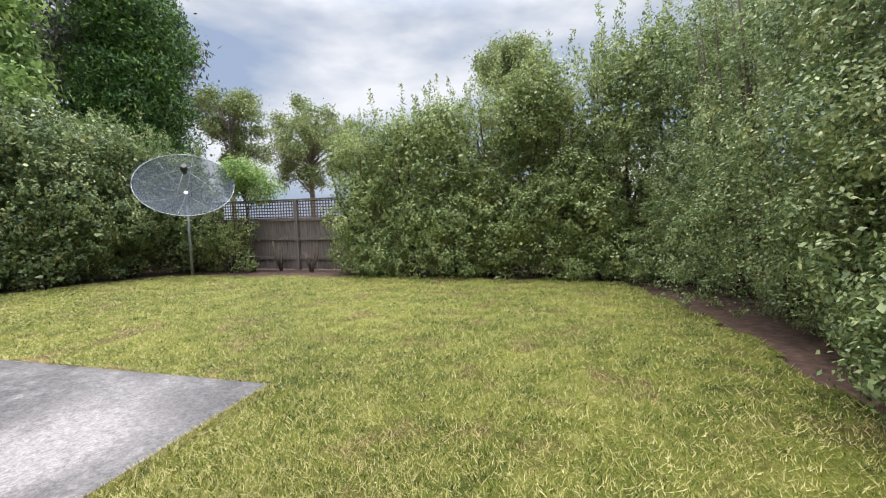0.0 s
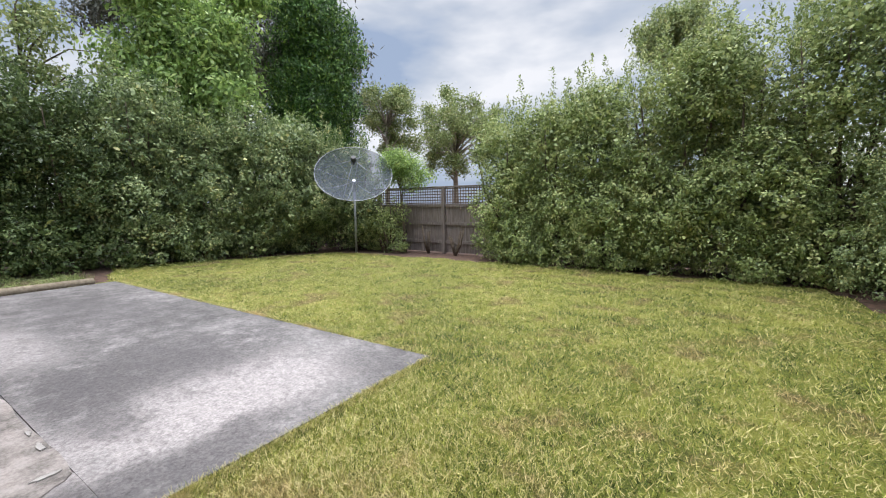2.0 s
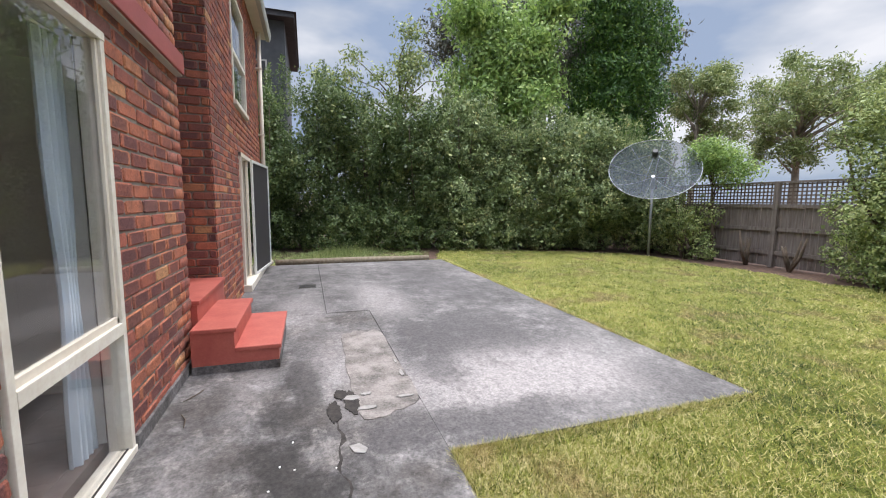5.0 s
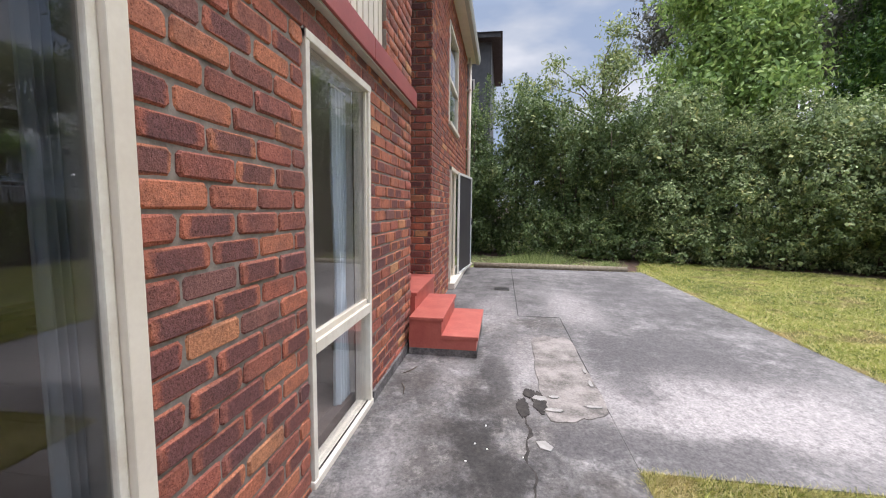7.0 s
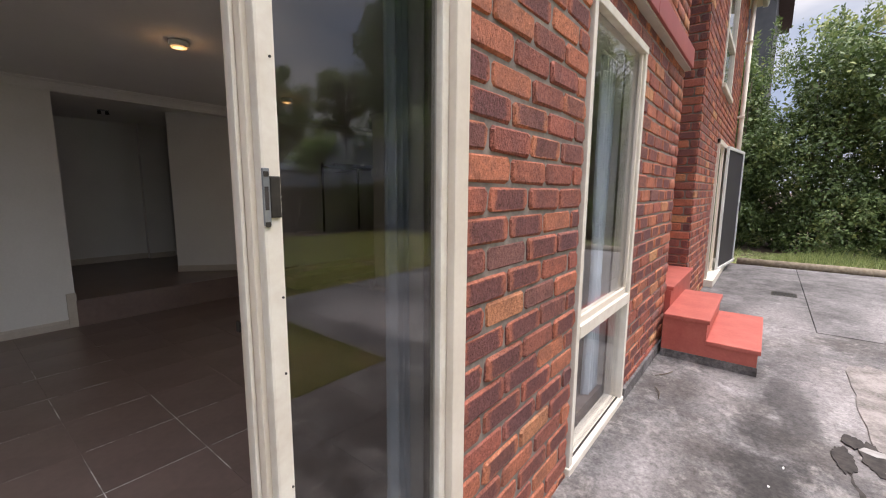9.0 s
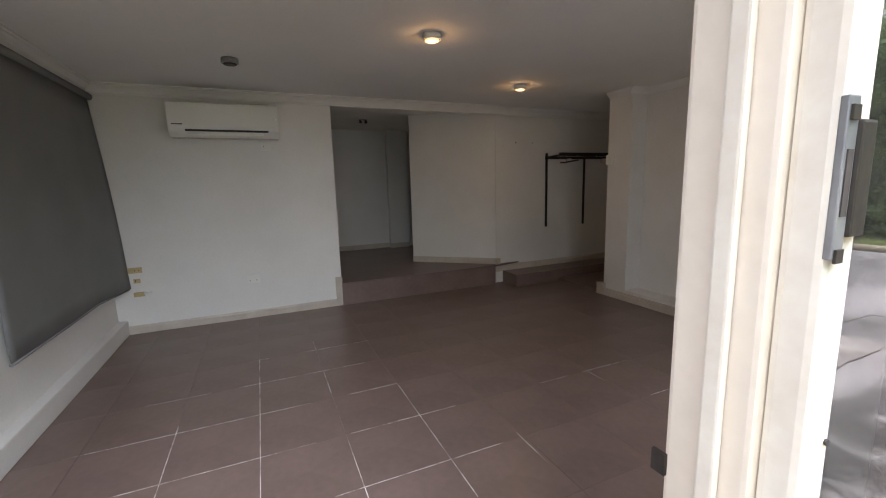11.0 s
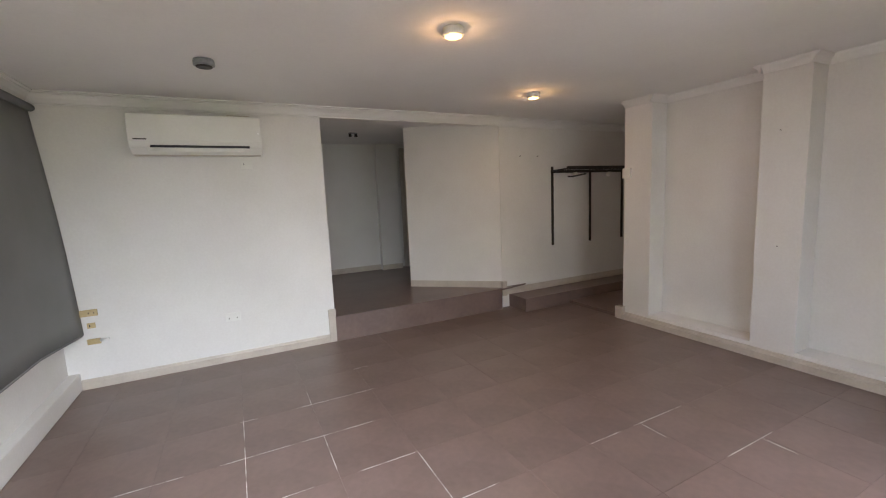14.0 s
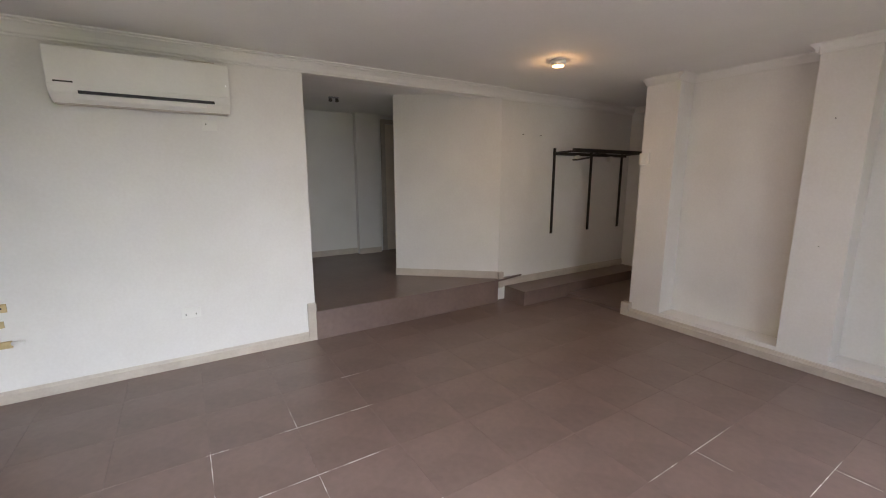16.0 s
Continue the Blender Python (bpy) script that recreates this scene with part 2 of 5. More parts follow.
def concrete_material(name, white=0.5, dark=0.0, patch=0.45, worn=False):
    m, ns, ls, b = material(name, 0.75, 0.0, 0.35)
    geo = ns.new("ShaderNodeNewGeometry")
    pos = geo.outputs["Position"]
    big = noise_tex(ns, ls, 0.7, 5, 0.6, pos)
    mid = noise_tex(ns, ls, 3.6, 10, 0.74, pos)
    fin = noise_tex(ns, ls, 55.0, 4, 0.7, pos)
    r1 = ramp(ns, [(0.34 + dark, (0.072, 0.067, 0.066)), (0.5 + dark, (0.188, 0.176, 0.174)), (0.68 + dark, (0.36, 0.338, 0.333))])
    ad = ns.new("ShaderNodeMath")
    ad.operation = "MULTIPLY_ADD"
    ad.inputs[1].default_value, ad.inputs[2].default_value = patch, 0.145 - 0.42 * patch
    ls.new(mid.outputs["Fac"], ad.inputs[0])
    a2 = ns.new("ShaderNodeMath")
    a2.operation = "MULTIPLY_ADD"
    a2.inputs[1].default_value = white
    ls.new(big.outputs["Fac"], a2.inputs[0])
    ls.new(ad.outputs[0], a2.inputs[2])
    ls.new(a2.outputs[0], r1.inputs[0])
    r2 = ramp(ns, [(0.32, (0.6, 0.6, 0.6)), (0.6, (1.08, 1.08, 1.08))])
    ls.new(fin.outputs["Fac"], r2.inputs[0])
    mul = ns.new("ShaderNodeMix")
    mul.data_type, mul.blend_type = "RGBA", "MULTIPLY"
    mul.inputs["Factor"].default_value = 1.0
    base = r1.outputs[0]
    for scale, lo, hi, most, colour in ((1.5, 0.44, 0.56, 0.62, (0.085, 0.072, 0.064, 1)), (7.0, 0.56, 0.63, 0.4, (0.36, 0.33, 0.31, 1)), (11.0, 0.615, 0.64, 0.55, (0.09, 0.08, 0.075, 1))) if worn else ():
        st = noise_tex(ns, ls, scale, 9, 0.68, pos)
        sr = ramp(ns, [(lo, (0, 0, 0)), (hi, (most, most, most))])
        ls.new(st.outputs["Fac"], sr.inputs[0])
        lay = ns.new("ShaderNodeMix")
        lay.data_type = "RGBA"
        lay.inputs["B"].default_value = colour
        ls.new(sr.outputs[0], lay.inputs["Factor"])
        ls.new(base, lay.inputs["A"])
        base = lay.outputs["Result"]
    for spot in STAINS:
        base = stain(ns, ls, base, pos, mid.outputs["Fac"], spot)
    grit = noise_tex(ns, ls, 17.0, 8, 0.8, pos)
    gr = ramp(ns, [(0.36, (0.62, 0.62, 0.62)), (0.5, (1, 1, 1)), (0.66, (1.35, 1.33, 1.3))])
    ls.new(grit.outputs["Fac"], gr.inputs[0])
    speck = ns.new("ShaderNodeMix")
    speck.data_type, speck.blend_type = "RGBA", "MULTIPLY"
    speck.inputs["Factor"].default_value = 0.8
    ls.new(base, speck.inputs["A"])
    ls.new(gr.outputs[0], speck.inputs["B"])
    ls.new(speck.outputs["Result"], mul.inputs["A"])
    ls.new(r2.outputs[0], mul.inputs["B"])
    ls.new(mul.outputs["Result"], b.inputs["Base Color"])
    bump(ns, ls, b, fin.outputs["Fac"], 0.35, 0.004)
    return m


def glass_material(name, tint=(1, 1, 1), gloss=1.0):
    m, ns, ls, b = material(name, 0.0)
    t = ns.new("ShaderNodeBsdfTransparent")
    t.inputs[0].default_value = (*tint, 1)
    g = ns.new("ShaderNodeBsdfGlossy")
    g.inputs["Roughness"].default_value = 0.0
    f = ns.new("ShaderNodeLayerWeight")
    pw = ns.new("ShaderNodeMath")
    pw.operation = "POWER"
    pw.inputs[1].default_value = 4.0
    ls.new(f.outputs["Facing"], pw.inputs[0])
    k = ns.new("ShaderNodeMath")
    k.operation, k.use_clamp = "MULTIPLY_ADD", True
    k.inputs[1].default_value, k.inputs[2].default_value = 0.7 * gloss, 0.055 * gloss
    ls.new(pw.outputs[0], k.inputs[0])
    mix = ns.new("ShaderNodeMixShader")
    ls.new(k.outputs[0], mix.inputs[0])
    ls.new(t.outputs[0], mix.inputs[1])
    ls.new(g.outputs[0], mix.inputs[2])
    ls.new(mix.outputs[0], ns["Material Output"].inputs["Surface"])
    return m


def veil_material(name, color, cover, rough=0.7):
    """A sheer or perforated sheet: part solid, part open."""
    m, ns, ls, b = material(name, rough)
    b.inputs["Base Color"].default_value = (*color, 1)
    t = ns.new("ShaderNodeBsdfTransparent")
    mix = ns.new("ShaderNodeMixShader")
    mix.inputs[0].default_value = cover
    ls.new(t.outputs[0], mix.inputs[1])
    ls.new(b.outputs[0], mix.inputs[2])
    ls.new(mix.outputs[0], ns["Material Output"].inputs["Surface"])
    return m


def lamp_material(name, color, strength):
    m, ns, ls, b = material(name, 0.5)
    b.inputs["Emission Color"].default_value, b.inputs["Emission Strength"].default_value = (*color, 1), strength
    return m


BRICK = brick_material("brick_single", False)
BRICKS = brick_material("brick_joined", True)
MORTAR = mottled("mortar", (0.16, 0.132, 0.112), (0.32, 0.27, 0.23), 12, 0.9, bump_s=0.5)
CREAM = mottled("cream_paint", (0.72, 0.63, 0.52), (0.81, 0.725, 0.61), 5, 0.45, bump_s=0.05)
CREAM_WORN = mottled("worn_cream_paint", (0.69, 0.61, 0.51), (0.82, 0.77, 0.67), 9, 0.55, bump_s=0.12)
WHITE = mottled("white_wall_paint", (0.72, 0.70, 0.67), (0.80, 0.785, 0.76), 1.6, 0.65, bump_s=0.012)
CEIL = mottled("ceiling_paint", (0.76, 0.75, 0.73), (0.82, 0.81, 0.79), 1.2, 0.8, bump_s=0.01)
SKIRT = mottled("beige_gloss_paint", (0.48, 0.42, 0.36), (0.58, 0.52, 0.45), 6, 0.4, bump_s=0.05)
RED = mottled("red_paint", (0.40, 0.085, 0.065), (0.52, 0.14, 0.105), 6, 0.5, bump_s=0.1)
RED_BAND = mottled("red_band_paint", (0.33, 0.07, 0.065), (0.42, 0.10, 0.09), 3, 0.45, bump_s=0.08)
CONC = concrete_material("old_concrete", 0.40, -0.05, 0.65)
CONC_DARK = concrete_material("stained_concrete", 0.56, 0.045, 0.95, True)
SKIM = mottled("broken_skim_coat", (0.095, 0.084, 0.076), (0.31, 0.275, 0.255), 6, 0.85, bump_s=0.8, lo=0.36, hi=0.60)
# Near-black for cracks and small holes, and for the unlit wing interior
CRACK_SHADE = mottled("crack_and_unlit_dark", (0.02, 0.018, 0.016), (0.06, 0.05, 0.045), 20, 0.95)
TILE = mottled("brown_floor_tile", (0.150, 0.103, 0.088), (0.212, 0.149, 0.128), 2.2, 0.30, bump_s=0.03, fine=25)
GLASS = glass_material("window_glass")
GLASS_DOOR = glass_material("door_glass", (0.60, 0.61, 0.61), 1.6)
CURTAIN = veil_material("pale_blue_curtain", (0.66, 0.74, 0.82), 0.88)
MESH = veil_material("dish_mesh", (0.085, 0.10, 0.125), 0.55, 0.9)
STEEL = mottled("galvanised_steel", (0.26, 0.27, 0.28), (0.38, 0.39, 0.40), 15, 0.45, 0.6, bump_s=0.05)
BLACK = mottled("black_plastic", (0.012, 0.012, 0.013), (0.03, 0.03, 0.03), 10, 0.45, bump_s=0.05)
IRON = mottled("dark_iron", (0.03, 0.027, 0.025), (0.07, 0.06, 0.05), 20, 0.5, 0.5)
SCREEN = veil_material("dark_fly_screen", (0.05, 0.045, 0.05), 0.86, 0.6)
PLASTIC = mottled("white_plastic", (0.74, 0.73, 0.69), (0.80, 0.79, 0.75), 3, 0.35, bump_s=0.02)
YELLOWED = mottled("yellowed_plastic", (0.48, 0.36, 0.17), (0.60, 0.47, 0.26), 9, 0.5)
FENCE = mottled("weathered_paling", (0.13, 0.105, 0.092), (0.26, 0.22, 0.195), 4, 0.9, stretch=(6, 6, 0.6), bump_s=0.3)
TRELLIS = mottled("trellis_wood", (0.12, 0.085, 0.07), (0.20, 0.15, 0.12), 6, 0.9)
BARK = mottled("brown_bark", (0.07, 0.05, 0.035), (0.17, 0.13, 0.095), 8, 0.95, bump_s=0.6)
BARK_PALE = mottled("pale_gum_bark", (0.26, 0.22, 0.18), (0.46, 0.41, 0.35), 5, 0.85, bump_s=0.3)
BLIND = mottled("grey_blind_fabric", (0.20, 0.205, 0.205), (0.24, 0.245, 0.245), 2, 0.85, bump_s=0.1, fine=300)
ROOF = mottled("dark_roof_tile", (0.03, 0.03, 0.034), (0.06, 0.06, 0.065), 6, 0.7)
GUTTER = mottled("beige_gutter", (0.42, 0.40, 0.36), (0.50, 0.48, 0.43), 6, 0.5)
MULCH = mottled("mulch_and_soil", (0.045, 0.028, 0.02), (0.15, 0.085, 0.06), 14, 0.95, bump_s=0.9, fine=50)
LOG = mottled("weathered_log", (0.16, 0.125, 0.085), (0.30, 0.25, 0.18), 5, 0.9, bump_s=0.5, stretch=(1, 4, 4))
PAPER = mottled("chipped_concrete_flake", (0.25, 0.235, 0.22), (0.38, 0.36, 0.34), 9, 0.8)
# Hedge leaf hues; each row's lit brightness is also put into the colour
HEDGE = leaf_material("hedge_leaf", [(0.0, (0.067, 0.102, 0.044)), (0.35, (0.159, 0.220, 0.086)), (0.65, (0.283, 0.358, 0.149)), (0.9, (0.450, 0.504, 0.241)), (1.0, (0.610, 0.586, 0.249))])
HEDGE_DEEP = leaf_material("deep_green_hedge_leaf", [(0.0, (0.034, 0.057, 0.019)), (0.35, (0.078, 0.123, 0.038)), (0.65, (0.138, 0.200, 0.066)), (0.9, (0.220, 0.282, 0.106)), (1.0, (0.298, 0.329, 0.109))])
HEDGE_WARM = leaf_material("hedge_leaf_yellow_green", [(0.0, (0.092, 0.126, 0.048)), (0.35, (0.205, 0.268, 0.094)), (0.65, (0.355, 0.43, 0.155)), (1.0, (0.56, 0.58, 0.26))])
BRIGHT = leaf_material("bright_green_leaf", [(0.0, (0.084, 0.146, 0.045)), (0.4, (0.216, 0.331, 0.097)), (0.8, (0.385, 0.520, 0.159)), (1.0, (0.540, 0.641, 0.216))], 0.4)
CYPRESS = leaf_material("cypress_leaf", [(0.0, (0.029, 0.064, 0.020)), (0.4, (0.059, 0.136, 0.032)), (0.75, (0.124, 0.246, 0.048)), (1.0, (0.246, 0.373, 0.067))], 0.15)
GUM = leaf_material("gum_leaf", [(0.0, (0.098, 0.142, 0.055)), (0.4, (0.220, 0.282, 0.105)), (0.8, (0.365, 0.424, 0.169)), (1.0, (0.471, 0.471, 0.203))], 0.3)
GUM_DARK = leaf_material("dark_gum_leaf", [(0.0, (0.051, 0.059, 0.045)), (0.5, (0.123, 0.135, 0.101)), (1.0, (0.224, 0.224, 0.169))], 0.2)


def lawn_material(name, joined):
    m, ns, ls, b = material(name, 0.75, 0.0, 0.2)
    geo = ns.new("ShaderNodeNewGeometry")
    big = noise_tex(ns, ls, 0.5, 3, 0.5, geo.outputs["Position"])
    mid = noise_tex(ns, ls, 3.5, 5, 0.65, geo.outputs["Position"])
    fin = noise_tex(ns, ls, 70.0, 4, 0.75, geo.outputs["Position"], (1, 1, 0.3))
    a = ns.new("ShaderNodeMath")
    a.operation = "MULTIPLY_ADD"
    a.inputs[1].default_value = 0.45
    ls.new(mid.outputs["Fac"], a.inputs[0])
    s = ns.new("ShaderNodeMath")
    s.operation = "MULTIPLY"
    s.inputs[1].default_value = 0.35
    ls.new(big.outputs["Fac"], s.inputs[0])
    ls.new(s.outputs[0], a.inputs[2])
    a3 = ns.new("ShaderNodeMath")
    a3.operation = "MULTIPLY_ADD"
    a3.inputs[1].default_value = 0.95 if joined else 0.5
    a3.inputs[2].default_value = 0.0
    ls.new(geo.outputs["Random Per Island"] if joined else fin.outputs["Fac"], a3.inputs[0])
    ls.new(a.outputs[0], a3.inputs[2])
    low = ns.new("ShaderNodeMath")
    low.inputs[1].default_value = -0.222 if joined else -0.23
    ls.new(a3.outputs[0], low.inputs[0])
    r = ramp(ns, [(0.26, (0.030, 0.056, 0.010)), (0.42, (0.220, 0.265, 0.045)), (0.57, (0.42, 0.425, 0.105)), (0.78, (0.58, 0.51, 0.24))])
    ls.new(low.outputs[0], r.inputs[0])
    worn = noise_tex(ns, ls, 1.7, 6, 0.62, geo.outputs["Position"])
    wr = ramp(ns, [(0.53, (0, 0, 0)), (0.66, (0.7, 0.7, 0.7))])
    ls.new(worn.outputs["Fac"], wr.inputs[0])
    dry = ns.new("ShaderNodeMix")
    dry.data_type = "RGBA"
    dry.inputs["B"].default_value = (0.50, 0.37, 0.19, 1) if joined else (0.12, 0.08, 0.045, 1)
    ls.new(wr.outputs[0], dry.inputs["Factor"])
    ls.new(r.outputs[0], dry.inputs["A"])
    # sheet under the blades: soil tone, darkened for the shade between blades
    shade = ns.new("ShaderNodeMix")
    shade.data_type, shade.blend_type = "RGBA", "MULTIPLY"
    shade.inputs["Factor"].default_value = 1.0
    shade.inputs["B"].default_value = (1, 1, 1, 1) if joined else (0.72, 0.68, 0.62, 1)
    ls.new(dry.outputs["Result"], shade.inputs["A"])
    ls.new(shade.outputs["Result"], b.inputs["Base Color"])
    if not joined:
        bump(ns, ls, b, fin.outputs["Fac"], 1.0, 0.03)
    return m


LAWN = lawn_material("mown_lawn", False)
BLADE = lawn_material("grass_blade", True)

# ---- mesh helpers ----


def thing(name, label, category, at=(0, 0, 0), group="", kind=""):
    ob = new(name)
    ob.location = at
    return tagged(ob, label, category, group, kind)


def part(name, bm, mat, parent=None, label=""):
    me = bpy.data.meshes.new(name)
    bm.to_mesh(me)
    bm.free()
    me.materials.append(mat)
    ob = new(name, me)
    if parent:
        ob.parent = parent
    return tagged(ob, label)


def box(bm, x0, x1, y0, y1, z0, z1, bev=0.0):
    vs = [bm.verts.new((x, y, z)) for z in (z0, z1) for y in (y0, y1) for x in (x0, x1)]
    for f in ((0, 2, 3, 1), (4, 5, 7, 6), (0, 1, 5, 4), (2, 6, 7, 3), (0, 4, 6, 2), (1, 3, 7, 5)):
        bm.faces.new([vs[i] for i in f])
    if bev:
        es = list({e for v in vs for e in v.link_edges})
        bmesh.ops.bevel(bm, geom=es, offset=bev, segments=2, affect="EDGES", profile=0.6)
    return bm


def solid(x0, x1, y0, y1, z0, z1, bev=0.0):
    return box(bmesh.new(), min(x0, x1), max(x0, x1), min(y0, y1), max(y0, y1), min(z0, z1), max(z0, z1), bev)


def tube(bm, pts, radii, sides=8, cap=True):
    """A tapered tube through the points."""
    rings = []
    for i, p in enumerate(pts):
        p = Vector(p)
        d = Vector(pts[min(i + 1, len(pts) - 1)]) - Vector(pts[max(i - 1, 0)])
        q = d.to_track_quat("Z", "Y")
        r = radii[i] if isinstance(radii, (list, tuple)) else radii
        rings.append([bm.verts.new(p + q @ Vector((r * math.cos(2 * math.pi * k / sides), r * math.sin(2 * math.pi * k / sides), 0))) for k in range(sides)])
    for a, b in zip(rings, rings[1:]):
        for k in range(sides):
            bm.faces.new((a[k], a[(k + 1) % sides], b[(k + 1) % sides], b[k])).smooth = True
    if cap:
        bm.faces.new(list(reversed(rings[0])))
        bm.faces.new(rings[-1])
    return bm


def rod(pts, radii, sides=8):
    return tube(bmesh.new(), pts, radii, sides)


def lathe(bm, profile, centre, sides=24):
    """Turn a profile of (radius, height) about a vertical line."""
    rings = [[bm.verts.new((centre[0] + r * math.cos(2 * math.pi * k / sides), centre[1] + r * math.sin(2 * math.pi * k / sides), centre[2] + h)) for k in range(sides)] for r, h in profile]
    for a, b in zip(rings, rings[1:]):
        for k in range(sides):
            bm.faces.new((a[k], a[(k + 1) % sides], b[(k + 1) % sides], b[k])).smooth = True
    bm.faces.new(rings[-1])
    bm.faces.new(list(reversed(rings[0])))
    bmesh.ops.recalc_face_normals(bm, faces=bm.faces)
    return bm


def prism(poly, z0, z1):
    bm = bmesh.new()
    lo = [bm.verts.new((x, y, z0)) for x, y in poly]
    hi = [bm.verts.new((x, y, z1)) for x, y in poly]
    bm.faces.new(hi)
    bm.faces.new(list(reversed(lo)))
    for i in range(len(poly)):
        j = (i + 1) % len(poly)
        bm.faces.new((lo[i], lo[j], hi[j], hi[i]))
    bmesh.ops.recalc_face_normals(bm, faces=bm.faces)
    return bm


def holed(x0, x1, z0, z1, y0, y1, holes):
    """A wall along x with holes (x0, x1, z0, z1) through it."""
    xs = sorted({x0, x1, *[min(max(h[i], x0), x1) for h in holes for i in (0, 1)]})
    zs = sorted({z0, z1, *[min(max(h[i], z0), z1) for h in holes for i in (2, 3)]})
    bm = bmesh.new()
    for a, b in zip(xs, xs[1:]):
        for c, d in zip(zs, zs[1:]):
            if not any(h[0] <= (a + b) / 2 <= h[1] and h[2] <= (c + d) / 2 <= h[3] for h in holes):
                box(bm, a, b, y0, y1, c, d)
    bmesh.ops.remove_doubles(bm, verts=bm.verts, dist=1e-5)
    seen = {}
    for f in bm.faces:
        seen.setdefault(tuple(round(v, 4) for v in f.calc_center_median()), []).append(f)
    bmesh.ops.delete(bm, geom=[f for fs in seen.values() if len(fs) > 1 for f in fs], context="FACES")
    return bm


def raw_mesh(name, verts, quads, mat, parent=None, label=""):
    """A mesh from arrays of vertices (n, 3) and faces (m, k)."""
    me = bpy.data.meshes.new(name)
    n, (m, k) = len(verts), quads.shape
    me.vertices.add(n)
    me.vertices.foreach_set("co", np.ascontiguousarray(verts, dtype=np.float32).ravel())
    me.loops.add(m * k)
    me.loops.foreach_set("vertex_index", np.ascontiguousarray(quads, dtype=np.int32).ravel())
    me.polygons.add(m)
    me.polygons.foreach_set("loop_start", np.arange(0, m * k, k, dtype=np.int32))
    me.update(calc_edges=True)
    me.materials.append(mat)
    ob = new(name, me)
    if parent:
        ob.parent = parent
    return tagged(ob, label)


def unit(v):
    return v / np.maximum(np.linalg.norm(v, axis=1, keepdims=True), 1e-9)


def leaves(points, normals, length, width, rng, droop=0.0, spread=0.9):
    """One folded leaf at each point, facing roughly along its normal."""
    n = len(points)
    nor = unit(normals + rng.normal(0, spread, (n, 3)))
    along = unit(np.cross(nor, rng.normal(0, 1, (n, 3))) + np.array([0, 0, -droop]))
    side = unit(np.cross(nor, along))
    L = (length * rng.uniform(0.6, 1.35, n))[:, None]
    Wd = (width * rng.uniform(0.7, 1.3, n))[:, None]
    mid = points + along * L * 0.45
    v = np.stack([points, mid + side * Wd * 0.5 + nor * Wd * 0.12, points + along * L, mid - side * Wd * 0.5 + nor * Wd * 0.12], 1).reshape(-1, 3)
    return v, np.arange(4 * n).reshape(-1, 4)


def crown_points(blobs, n, rng, shell=0.25, zmin=-9, hollow=True):
    """Points in a shell round the surface of uneven blobs (centre, radii), those inside another blob left out."""
    area = np.array([(r[0] * r[1] + r[1] * r[2] + r[0] * r[2]) for c, r in blobs])
    pick = rng.choice(len(blobs), int(n * 1.5), p=area / area.sum())
    c = np.array([b[0] for b in blobs])[pick]
    r = np.array([b[1] for b in blobs])[pick]
    d = unit(rng.normal(0, 1, (len(pick), 3)))
    ph = rng.uniform(0, 6.28, (len(blobs), 3))[pick]
    lump = 1 + 0.17 * np.sin(5 * d[:, 0] + ph[:, 0]) * np.sin(5 * d[:, 1] + ph[:, 1]) + 0.10 * np.sin(9 * d[:, 2] + ph[:, 2]) * np.sin(8 * d[:, 0] + ph[:, 1])
    rad = lump * (1 - shell * rng.random(len(pick)) ** 1.6)
    p = c + d * r * rad[:, None]
    keep = p[:, 2] > zmin
    for bc, br in blobs if hollow else ():
        q = ((p - np.array(bc)) / np.array(br))
        keep &= ~((q ** 2).sum(1) < 0.5)
    nor = unit(d / r)
    return p[keep][:n], nor[keep][:n]


